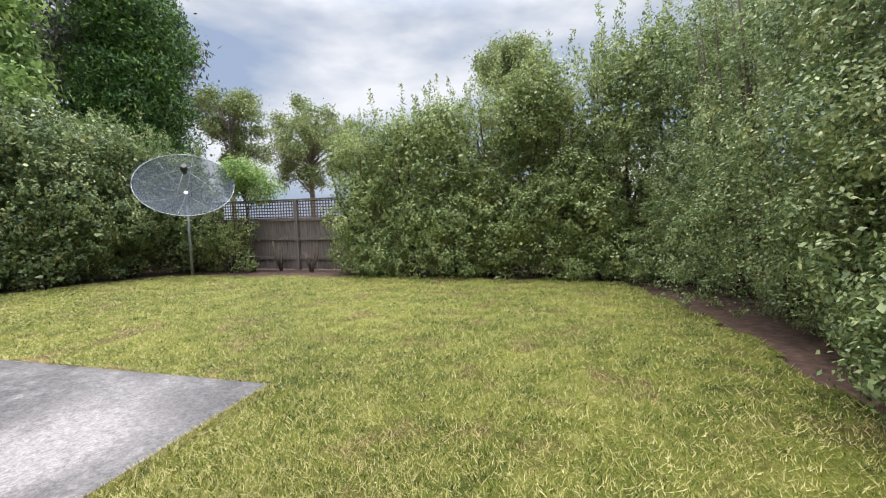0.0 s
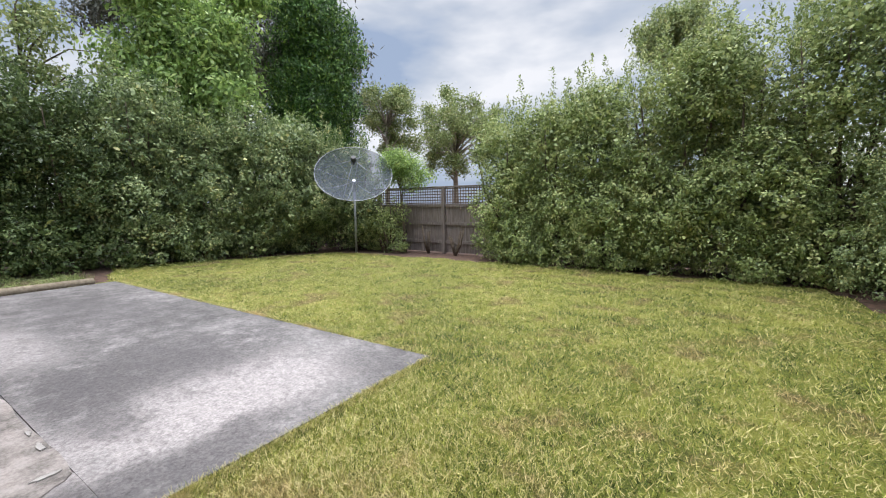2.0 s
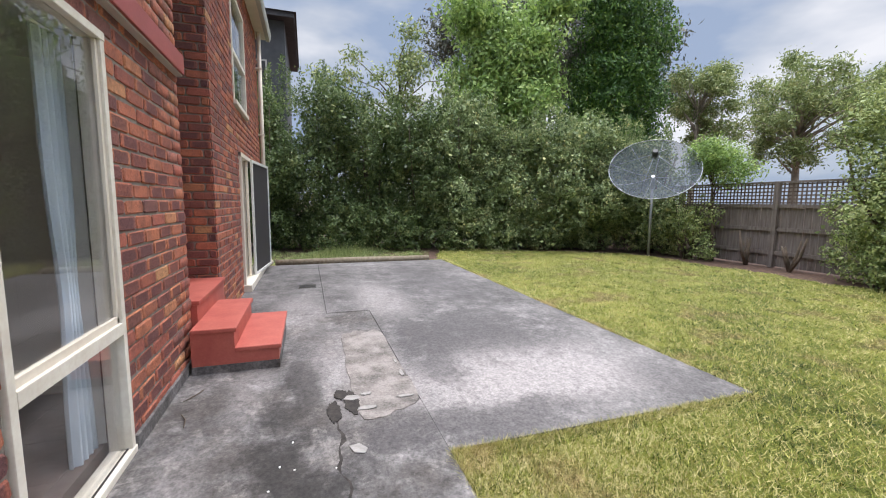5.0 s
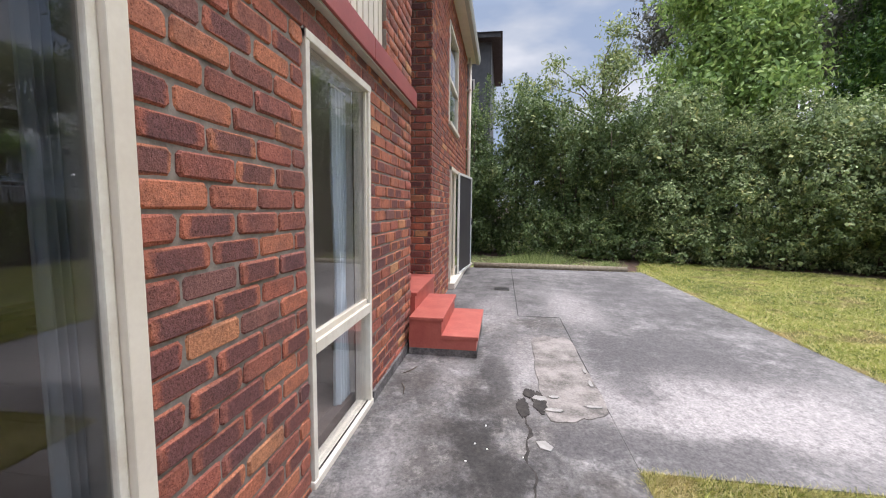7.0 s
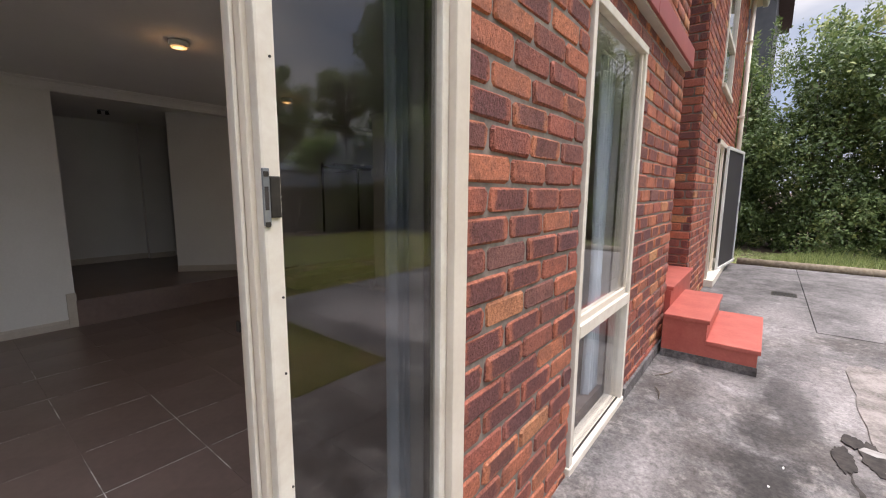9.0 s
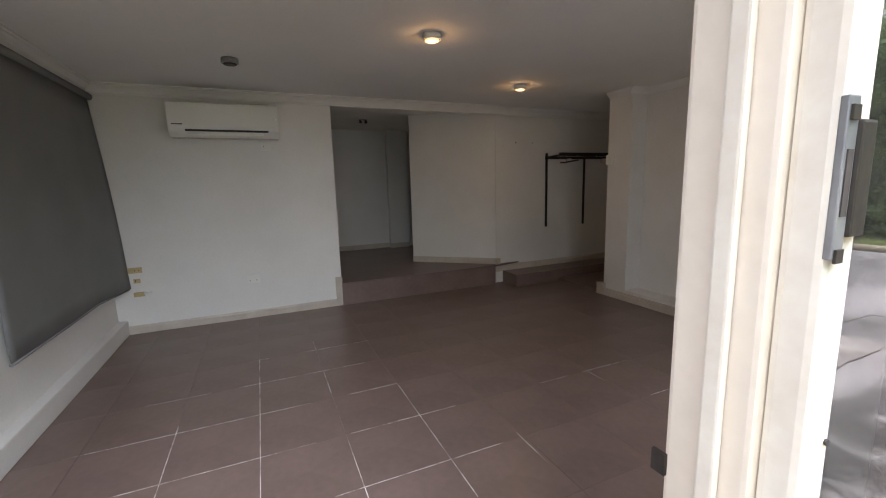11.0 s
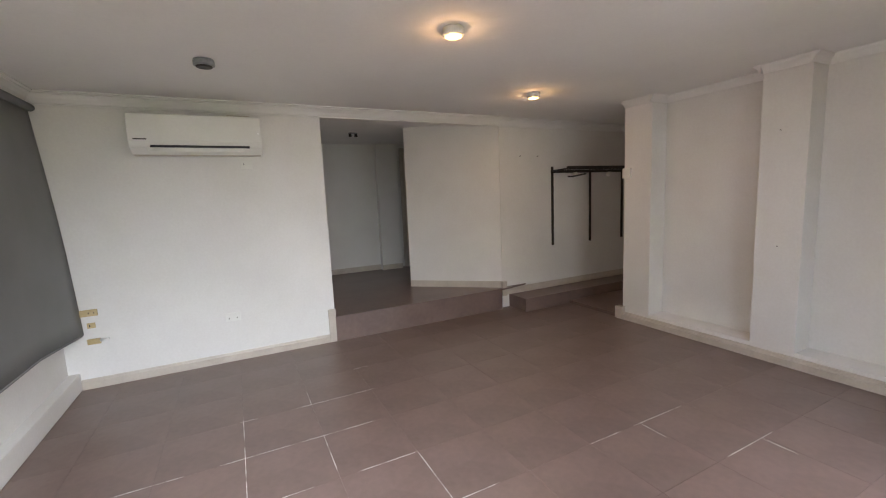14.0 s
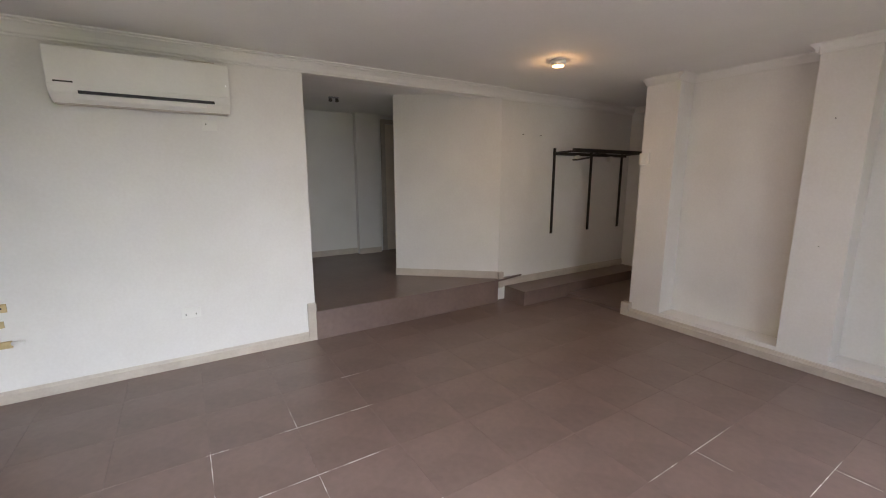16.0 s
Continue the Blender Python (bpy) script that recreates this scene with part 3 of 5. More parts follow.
def shrub(name, label, base, width, depth, height, mat, n, rng, leaf=(0.05, 0.024), spikes=10, category="hedge shrub", group="", core=1.6):
    """A leafy hedge shrub: stems, a crown of leaves grown round uneven lobes, thin shoots on top."""
    ob = thing(name, label, category, base, group)
    for _ in range(5):
        bm = bmesh.new()
        a, b = rng.uniform(-0.25, 0.25, 2)
        tx, ty = rng.uniform(-0.4, 0.4) * width, rng.uniform(-0.3, 0.3) * depth
        tube(bm, [(a * 0.5, b * 0.5, -0.05), (a, b, height * 0.2), (tx * 0.7, ty * 0.7, height * 0.5), (tx, ty, height * 0.85)], [0.05, 0.04, 0.025, 0.008], 6)
        part("stem", bm, BARK, ob)
    blobs = []
    rows = max(3, int(height / 0.8))
    for i in range(rows):
        f = (i + 0.5) / rows
        z = 0.15 + f * (height - 0.5)
        taper = 1.0 - 0.45 * max(0, f - 0.55) / 0.45
        for _ in range(4):
            blobs.append(((rng.uniform(-0.32, 0.32) * width, rng.uniform(-0.3, 0.3) * depth, z + rng.uniform(-0.2, 0.2)),
                          (width * 0.34 * taper * rng.uniform(0.7, 1.25), depth * 0.36 * taper * rng.uniform(0.7, 1.25), height / rows * rng.uniform(0.5, 0.9))))
    k = 26
    p, nor = crown_points(blobs, n // k, rng, 0.30, 0.05)
    p, nor = np.repeat(p, k, 0), np.repeat(unit(nor + np.array([0, 0, 0.25])), k, 0)
    tuft = np.repeat(rng.uniform(0.7, 1.5, len(p) // k), k)[:, None] * (0.05 + leaf[0] * 1.6)
    puff = unit(rng.normal(0, 1, p.shape) + nor * 0.9)
    p = p + puff * tuft * rng.random((len(p), 1)) ** 0.45
    nor = unit(puff + nor * 0.3)
    p[:, 2] = np.maximum(p[:, 2], 0.06)
    inner = np.array([b[0] for b in blobs])[rng.integers(0, len(blobs), n // 5)] + rng.normal(0, 1, (n // 5, 3)) * np.array([width, depth, height / rows * 2]) * 0.15
    inner = inner[inner[:, 2] > 0.1]
    v1, f1 = leaves(p, nor + np.array([0, 0, 0.35]), leaf[0], leaf[1], rng, 0.25, 0.45)
    v2, f2 = leaves(inner, rng.normal(0, 1, inner.shape), leaf[0] * core, leaf[1] * core * 1.25, rng)
    vs, fs = [v1, v2], [f1, f2 + len(v1)]
    off = len(v1) + len(v2)
    if spikes:
        sp, sn = [], []
        for _ in range(spikes):
            x, y = rng.uniform(-0.4, 0.4) * width, rng.uniform(-0.4, 0.4) * depth
            h = rng.uniform(0.5, 1.0) if rng.random() < 0.7 else rng.uniform(1.0, 1.5)
            lean = rng.normal(0, 0.12, 2)
            k = int(h * 120)
            t = rng.random(k)
            z0 = height - 0.75
            sp.append(np.stack([x + lean[0] * t + rng.normal(0, 0.12, k) * (1.08 - t), y + lean[1] * t + rng.normal(0, 0.12, k) * (1.08 - t), z0 + t * h], 1))
            sn.append(rng.normal(0, 1, (k, 3)))
        v3, f3 = leaves(np.concatenate(sp), np.concatenate(sn), leaf[0] * 1.1, leaf[1] * 0.8, rng, -0.6)
        vs.append(v3)
        fs.append(f3 + off)
    raw_mesh("crown", np.concatenate(vs), np.concatenate(fs), mat, ob)
    return ob


def tree(name, label, base, height, trunk_r, blobs, mat, bark, n, rng, leaf=(0.09, 0.035), limbs=True, shell=0.6, droop=0.4, category="tree"):
    """A tree: a tapered bent trunk, a limb into every clump, leaves in the clumps."""
    ob = thing(name, label, category, base)
    bend = rng.normal(0, 0.03 * height, 2)
    top = 0.8 * height
    line = [(0, 0, -0.1), (bend[0] * 0.3, bend[1] * 0.3, top * 0.35), (bend[0] * 0.8, bend[1] * 0.8, top * 0.7), (bend[0], bend[1], top)]
    part("trunk", rod(line, [trunk_r, trunk_r * 0.75, trunk_r * 0.45, trunk_r * 0.12], 10), bark, ob)
    if limbs:
        for c, r in blobs:
            f = min(0.92, max(0.25, (c[2] - r[2] * 0.9) / top * 0.85))
            s = Vector((bend[0] * f, bend[1] * f, top * f))
            e = Vector(c)
            m = s.lerp(e, 0.5) + Vector((rng.normal(0, 0.1), rng.normal(0, 0.1), 0.08 * height * rng.random()))
            part("limb", rod([s, m, e], [trunk_r * 0.28, trunk_r * 0.16, trunk_r * 0.05], 6), bark, ob)
    p, nor = crown_points(blobs, n, rng, shell, hollow=False)
    p = p + rng.normal(0, leaf[0] * (1.0 if limbs else 0.4), p.shape)
    v, f = leaves(p, nor + np.array([0, 0, 0.3]), leaf[0], leaf[1], rng, droop)
    raw_mesh("crown", v, f, mat, ob)
    return ob


# ---- ground ----
G = -0.06          # top of the concrete slab
FLOOR, CEILING = 0.0, 2.125
WALL = -1.24       # face of the brickwork
rng = np.random.default_rng(7)

bm = bmesh.new()
vs = [bm.verts.new((x, y, -0.11)) for x, y in ((-900, -900), (900, -900), (900, 900), (-900, 900))]
bm.faces.new(vs)
tagged(part("ground", bm, MULCH), "dark brown soil and bark mulch under the hedges", "ground", kind="structure")


def on_slab(x, y):
    return (-9.36 < x < -2.20 and -1.3 < y < 2.64) or (-2.2 <= x < 5 and -1.3 < y < 0.36)


def west_edge(y):
    ys, xs = (-3.0, 2.6, 3.3, 4.7, 6.2, 7.6, 9.0), (-9.5, -9.5, -11.6, -11.0, -10.3, -9.5, -8.0)
    return float(np.interp(y, ys, xs))


def on_lawn(x, y):
    edge = 0.10 * math.sin(3.1 * x + 1.7 * y) + 0.06 * math.sin(9 * x - 5 * y)
    return x < min(2.15, 1.62 + 0.125 * (6.5 - y)) + 0.02 * math.sin(7 * y) + edge and -1.2 < y < 8.35 - 0.05 * abs(x + 3) + edge and x > west_edge(y) + edge and not on_slab(x, y)


def lawn_height(x, y):
    return -0.071 + 0.008 * math.sin(1.3 * x + 0.4) * math.sin(1.1 * y) + 0.003 * math.sin(5 * x + 3 * y)


STEP = 0.1
bm = bmesh.new()
grid = {}
for i in range(-122, 24):
    for j in range(-13, 88):
        if on_lawn((i + 0.5) * STEP, (j + 0.5) * STEP):
            q = []
            for a, b in ((i, j), (i + 1, j), (i + 1, j + 1), (i, j + 1)):
                if (a, b) not in grid:
                    grid[a, b] = bm.verts.new((a * STEP, b * STEP, lawn_height(a * STEP, b * STEP)))
                q.append(grid[a, b])
            bm.faces.new(q).smooth = True
lawn = tagged(part("lawn", bm, LAWN), "short mown lawn with dry yellow patches", "lawn", kind="structure")

# grass blades: dense near the walk, thinning out with distance
n_bl = 700000
r_b, a_b = 0.3 + 11.2 * rng.random(n_bl) ** 1.35, rng.uniform(0, 2 * math.pi, n_bl)
bx, by = -1.2 + r_b * np.cos(a_b), 0.3 + r_b * np.sin(a_b)
# a fringe growing over the edges of the slab
n_e = 9000
ex, ey = rng.uniform(-9.3, -2.2, n_e), 2.645 + np.abs(rng.normal(0, 0.03, n_e))
fx, fy = -2.195 + np.abs(rng.normal(0, 0.03, n_e)), rng.uniform(0.36, 2.64, n_e)
gx, gy = rng.uniform(-2.2, 2.1, n_e), 0.362 + np.abs(rng.normal(0, 0.03, n_e))
bx, by = np.concatenate([bx, ex, fx, gx]), np.concatenate([by, ey, fy, gy])
ok = np.array([on_lawn(x, y) for x, y in zip(bx, by)])
bx, by = bx[ok], by[ok]
bz = -0.073 + 0.008 * np.sin(1.3 * bx + 0.4) * np.sin(1.1 * by) + 0.003 * np.sin(5 * bx + 3 * by)
size = 0.7 + 0.09 * np.hypot(bx + 0.5, by - 0.2)
ang, bend = rng.uniform(0, 6.28, len(bx)), rng.normal(0, 0.028, (len(bx), 2)) * size[:, None]
hgt = rng.uniform(0.010, 0.040, len(bx)) * np.where(rng.random(len(bx)) < 0.04, 1.5, 1.0)
wid = rng.uniform(0.0015, 0.0040, len(bx)) * size
ca, sa = np.cos(ang) * wid, np.sin(ang) * wid
v = np.stack([np.stack([bx - ca, by - sa, bz], 1), np.stack([bx + ca, by + sa, bz], 1), np.stack([bx + bend[:, 0], by + bend[:, 1], bz + hgt], 1)], 1).reshape(-1, 3)
tagged(raw_mesh("grass", v, np.arange(len(v)).reshape(-1, 3), BLADE), "short green and straw-yellow grass blades on the lawn", "grass", kind="stuff")

# concrete paving in bays with open joints
slab = thing("pavement", "weathered grey concrete patio slab with pale and dark stains", "patio", kind="structure")
part("bay", solid(-9.35, -2.20, 0.3645, 2.65, -0.2, G), CONC, slab)
part("bay", solid(-9.35, -5.232, -0.146, 0.3635, -0.2, G), CONC, slab)
part("bay", solid(-9.35, -5.232, -1.24, -0.152, -0.2, G - 0.003, 0.003), CONC, slab)
part("bay", solid(-5.23, -2.815, -1.24, 0.361, -0.2, G - 0.004, 0.004), CONC_DARK, slab)
part("bay", solid(-2.812, -2.2005, -1.24, 0.3635, -0.2, G - 0.001, 0.002), CONC_DARK, slab)
part("bay", solid(-2.20, 5.0, -1.24, 0.3635, -0.2, G - 0.001), CONC_DARK, slab)

# ---- the house: brick walls, windows, doors ----
DOOR = (-0.94, 1.02, -0.06, 2.06)
WIN = (-1.81, -2.71, -0.085, 2.05)
UPWIN = (-3.13, 1.2, 2.36, 4.2)
WING_X, WING_END, RECESS = -5.08, -9.75, -3.93
WDOOR = (-9.1, -6.78, -0.05, 1.96)
WUP = (-7.85, -6.6, 2.58, 4.15)
TOP = 4.62
COURSE, LENGTH = 0.0866, 0.25
BED = 0.577 - 9 * COURSE   # a bed joint near the ground


def norm_hole(h):
    return (min(h[0], h[1]), max(h[0], h[1]), h[2], h[3])


MAIN_HOLES = [norm_hole(DOOR), norm_hole(WIN), norm_hole(UPWIN)]
WING_HOLES = [norm_hole(WDOOR), norm_hole(WUP)]
wall_main = tagged(part("wall_north", holed(RECESS, 6.0, -0.2, TOP, -1.36, -1.2475, MAIN_HOLES), MORTAR), "red-brown brick house wall with grey mortar joints", "brick wall", kind="structure")
wall_wing = tagged(part("wall_wing", holed(WING_END, WING_X - 0.013, -0.2, TOP, -1.36, -1.2475, WING_HOLES), MORTAR), "red brick two-storey wing wall with grey mortar", "brick wall", kind="structure")
wall_rec = tagged(part("wall_recess", solid(WING_X - 0.11, WING_X - 0.012, -3.0, -1.362, -0.2, TOP), MORTAR), "red brick side wall of the step recess", "brick wall", kind="structure")
tagged(part("wall_recess_back", solid(WING_X, RECESS, -3.1, -3.0, -0.2, TOP), MORTAR), "brick back wall of the step recess", "brick wall", kind="structure")
tagged(part("wall_recess_east", solid(RECESS, RECESS + 0.1, -3.0, -1.362, -0.2, TOP), MORTAR), "brick inner side of the step recess", "brick wall", kind="structure")

# inner leaf of the north wall
tagged(part("wall_inner_north", holed(-3.9, 1.3, 0.0, CEILING, -1.48, -1.362, MAIN_HOLES[:2]), WHITE), "white plastered inner wall round the sliding door", "wall", kind="structure")


def roof_and_eaves():
    ob = thing("roof", "grey-brown tiled roof with cream gutter along the eaves", "roof", kind="structure")
    bm = bmesh.new()
    for x0, x1 in ((WING_END - 0.25, 6.2),):
        a = [bm.verts.new(v) for v in ((x0, -1.0, TOP + 0.08), (x1, -1.0, TOP + 0.08), (x1, -6.0, TOP + 2.3), (x0, -6.0, TOP + 2.3))]
        b = [bm.verts.new((v.co.x, v.co.y, v.co.z - 0.06)) for v in a]
        bm.faces.new(a)
        bm.faces.new(list(reversed(b)))
        for i in range(4):
            bm.faces.new((a[i], b[i], b[(i + 1) % 4], a[(i + 1) % 4]))
    part("tile_slope", bm, ROOF, ob)
    part("soffit", solid(WING_END - 0.25, 6.2, -1.36, -1.06, TOP, TOP + 0.02), CREAM, ob)
    bm = bmesh.new()
    prof = [(-1.06, 0.12), (-1.06, -0.02), (-0.99, -0.02), (-0.97, 0.03), (-0.96, 0.12), (-0.975, 0.12), (-0.985, 0.035), (-1.0, -0.005), (-1.045, -0.005), (-1.045, 0.12)]
    r0 = [bm.verts.new((WING_END - 0.27, y, TOP + z)) for y, z in prof]
    r1 = [bm.verts.new((6.2, y, TOP + z)) for y, z in prof]
    for i in range(len(prof)):
        j = (i + 1) % len(prof)
        bm.faces.new((r0[i], r0[j], r1[j], r1[i]))
    bm.faces.new(r0)
    bm.faces.new(r1)
    bmesh.ops.recalc_face_normals(bm, faces=bm.faces)
    part("gutter", bm, GUTTER, ob)


roof_and_eaves()

pipe = thing("downpipe", "cream metal downpipe on the corner of the brick wing", "downpipe", (0, 0, 0))
part("shaft", rod([(-9.6, -1.17, TOP), (-9.6, -1.17, 0.08)], 0.04, 10), CREAM, pipe)
part("shoe", rod([(-9.6, -1.17, 0.09), (-9.6, -1.15, 0.02), (-9.58, -1.06, -0.035)], 0.042, 10), CREAM, pipe)
for z in (1.2, 2.6, 3.9):
    part("bracket", solid(-9.66, -9.54, -1.24, -1.125, z, z + 0.03), CREAM, pipe)

band = thing("lintel_band", "dull red painted timber band between the storeys", "band", kind="structure")
for k in range(8):
    x1 = RECESS + 0.03 + k * 1.25
    part("board", solid(x1, x1 + 1.246, -1.26, -1.18, 2.20, 2.335, 0.004), RED_BAND, band)
part("flashing", solid(RECESS + 0.03, 6.0, -1.26, -1.195, 2.185, 2.198), GUTTER, band)


def window_unit(name, label, x0, x1, z0, z1, bars, sash=0.055, lip=0.03, y0=-1.335, y1=-1.230, glass=GLASS, cat="window"):
    """A painted frame with members all round, cross bars at the given heights, and panes between them."""
    ob = thing(name, label, cat, kind="structure")
    part("jamb", solid(x0, x0 + sash, y0, y1, z0, z1, 0.004), CREAM_WORN, ob)
    part("jamb", solid(x1 - sash, x1, y0, y1, z0, z1, 0.004), CREAM_WORN, ob)
    part("head", solid(x0, x1, y0, y1 + 0.004, z1 - sash, z1, 0.004), CREAM_WORN, ob)
    part("sill", solid(x0 - 0.01, x1 + 0.01, y0, y1 + lip, z0, z0 + 0.06, 0.008), CREAM_WORN, ob, "peeling cream sill")
    zs = [z0 + 0.06, *bars, z1 - sash]
    for z in bars:
        part("transom", solid(x0 + sash, x1 - sash, y0 + 0.01, y1 + 0.002, z - 0.03, z + 0.03, 0.004), CREAM_WORN, ob)
    for a, b in zip(zs, zs[1:]):
        lo, hi = a + (0.03 if a in bars else 0), b - (0.03 if b in bars else 0)
        p = part("pane", solid(x0 + sash, x1 - sash, y0 + 0.068, y0 + 0.073, lo, hi), glass, ob)
        p.visible_shadow = False
    return ob


win1 = window_unit("window_1", "tall cream timber window with a lower fixed pane, paint peeling", -2.70, -1.82, WIN[2], WIN[3], [0.62], 0.04, 0.006)
part("putty_gap", solid(-2.66, -1.86, -1.258, -1.248, -0.0245, -0.0215), CRACK_SHADE, win1, "dark cracked gap along the sill")
part("sash_rail", solid(-2.66, -1.86, -1.261, -1.244, 0.65, 0.685, 0.003), CREAM, win1)
part("sash_stile", solid(-2.66, -2.638, -1.261, -1.244, 0.65, 2.005, 0.003), CREAM, win1)
part("sash_stile", solid(-1.872, -1.86, -1.261, -1.246, 0.65, 1.995, 0.003), CREAM, win1)
window_unit("window_2", "tall upstairs window with cream frame", WUP[0], WUP[1], WUP[2], WUP[3], [3.3])
up = thing("window_3", "upstairs window behind cream vertical slats", "window", kind="structure")
for k in range(40):
    x = -3.12 + k * 0.108
    part("slat", solid(x, x + 0.085, -1.30, -1.275, 2.36, 4.2, 0.004), CREAM, up)
part("backing", solid(-3.13, 1.2, -1.36, -1.335, 2.36, 4.2), CREAM, up)

# sliding door: cream frame, fixed side light, lock post, sliding leaf pushed open
door = thing("door_1", "cream framed sliding glass door standing open beside a fixed side light", "sliding door", kind="structure")
part("jamb", solid(-0.93, -0.875, -1.262, -1.205, -0.06, 2.06, 0.004), CREAM, door)
part("jamb_stop", solid(-0.874, -0.848, -1.26, -1.225, -0.04, 2.0, 0.006), CREAM_WORN, door)
part("head", solid(-0.93, 1.01, -1.44, -1.21, 2.0, 2.058, 0.004), CREAM, door)
part("sill", solid(-0.93, 1.01, -1.46, -1.19, -0.058, -0.012, 0.006), STEEL, door, "aluminium sill track")
p = part("pane", solid(-0.87, -0.445, -1.248, -1.243, -0.01, 2.0), GLASS_DOOR, door)
p.visible_shadow = False
post = part("lock_post", solid(-0.45, -0.400, -1.305, -1.245, -0.012, 2.0, 0.004), CREAM, door)
part("bead", solid(-0.44, -0.408, -1.245, -1.222, -0.012, 2.0, 0.005), CREAM_WORN, post, "chipped white bead")
part("stop", solid(-0.399, -0.392, -1.275, -1.262, -0.012, 2.0, 0.002), CREAM_WORN, post)
part("strike_plate", solid(-0.4195, -0.4085, -1.224, -1.2195, 1.198, 1.286, 0.001), STEEL, post, "worn steel strike plate")
part("strike_lip", solid(-0.436, -0.4195, -1.223, -1.2175, 1.210, 1.274, 0.002), IRON, post, "grey steel lip")
part("keeper_slot", solid(-0.4165, -0.4105, -1.2198, -1.2188, 1.222, 1.258), CRACK_SHADE, post)
for z in (1.200, 1.277):
    part("screw", solid(-0.4175, -0.4095, -1.2198, -1.2180, z - 0.004, z + 0.004, 0.0005), IRON, post)
part("lower_keeper", solid(-0.4005, -0.397, -1.314, -1.302, 1.012, 1.030), IRON, post)
for z in (0.25, 0.42, 0.52, 0.74, 0.95, 1.08, 1.45, 1.62, 1.85):
    x = -0.428 + 0.01 * math.sin(50 * z)
    part("nail_hole", rod([(x, -1.2235, z), (x, -1.2205, z)], 0.0022, 6), CRACK_SHADE, post)
bm = bmesh.new()
edge = []
for k in range(54):
    z = -0.05 + k * 0.039
    w = 0.004 + 0.004 * abs(math.sin(k * 1.7)) + 0.003 * math.sin(k * 0.6)
    edge.append((bm.verts.new((-0.929, -1.232, z)), bm.verts.new((-0.936 - w, -1.236, z))))
for a, b in zip(edge, edge[1:]):
    bm.faces.new((a[0], a[1], b[1], b[0]))
part("sealant", bm, PLASTIC, door, "smeared white sealant between frame and brick").modifiers.new("thick", "SOLIDIFY").thickness = 0.006
leaf = part("sliding_leaf", solid(0.40, 0.45, -1.40, -1.355, -0.01, 2.0, 0.004), CREAM, door)
part("stile", solid(0.95, 1.0, -1.40, -1.355, -0.01, 2.0, 0.004), CREAM, leaf)
part("rail", solid(0.45, 0.95, -1.40, -1.355, 1.93, 2.0, 0.004), CREAM, leaf)
part("rail", solid(0.45, 0.95, -1.40, -1.355, -0.01, 0.08, 0.004), CREAM, leaf)
p = part("leaf_pane", solid(0.45, 0.95, -1.38, -1.375, 0.08, 1.93), GLASS, leaf)
p.visible_shadow = False
part("jamb", solid(1.0, 1.02, -1.44, -1.21, -0.06, 2.0), CREAM, door)

# wing door with fly screen
wd = thing("door_2", "cream framed glass door with a dark fly screen slid across", "screen door", kind="structure")
part("jamb", solid(-6.84, -6.78, -1.35, -1.21, -0.05, 1.96, 0.004), CREAM, wd)
part("jamb", solid(-9.1, -9.04, -1.35, -1.21, -0.05, 1.96, 0.004), CREAM, wd)
part("head", solid(-9.1, -6.78, -1.35, -1.205, 1.90, 1.96, 0.004), CREAM, wd)
part("sill", solid(-9.12, -6.74, -1.35, -1.13, -0.06, 0.04, 0.006), CREAM_WORN, wd)
part("fixed_leaf", solid(-7.75, -6.84, -1.33, -1.29, 0.04, 1.90), CREAM, wd)
part("stile", solid(-7.60, -7.54, -1.262, -1.225, 0.04, 1.90, 0.004), CREAM, wd)
hinge = (-7.66, -1.18)
screen = [part("screen_stile", solid(x, x + 0.045, -0.02, 0.015, 0.03, 1.93, 0.004), PLASTIC, wd) for x in (-1.32, -0.045)]
screen += [part("screen_rail", solid(-1.275, -0.045, -0.02, 0.015, z, z + 0.045, 0.004), PLASTIC, wd) for z in (0.03, 1.89)]
screen.append(part("screen_mesh", solid(-1.275, -0.045, -0.006, -0.002, 0.075, 1.89), SCREEN, wd))
screen.append(part("screen_handle", solid(-1.31, -1.285, 0.015, 0.04, 0.92, 1.08, 0.006), BLACK, wd))
for p in screen:
    p.location, p.rotation_euler = (*hinge, 0), (0, 0, radians(-5.8))
# near-black sheet stands in for unlit rooms behind the openings
tagged(part("wing_backing", solid(-9.1, -6.78, -1.60, -1.56, -0.05, 4.2), CRACK_SHADE), "dark sheet painted as the unlit interior behind the wing openings", "interior", kind="structure")

tagged(part("footing", solid(RECESS, -2.715, -1.252, -1.222, -0.1, 0.015, 0.006), CONC_DARK), "rough grey concrete footing under the brick wall", "footing", kind="structure")

# painted steps into the recess
steps = thing("steps", "three red painted concrete steps rising into a brick recess", "steps")
for y0, y1, z in ((-0.90, -0.58, 0.13), (-1.20, -0.90, 0.29), (-3.0, -1.20, 0.46)):
    x1 = -3.69 if z < 0.4 else RECESS - 0.01
    x0 = -4.72 if z < 0.4 else WING_X + 0.012
    part("tread", solid(x0 - 0.012 * (z < 0.4), x1 + 0.012 * (z < 0.4), y0, y1 + 0.018, z - 0.035, z, 0.008), RED, steps)
    part("riser", solid(x0, x1, y0, y1, 0.0, z - 0.035), RED, steps)
    part("footing", solid(x0 - 0.008, x1 + 0.008, y0, y1 + 0.006, G - 0.01, 0.0), CONC_DARK, steps)

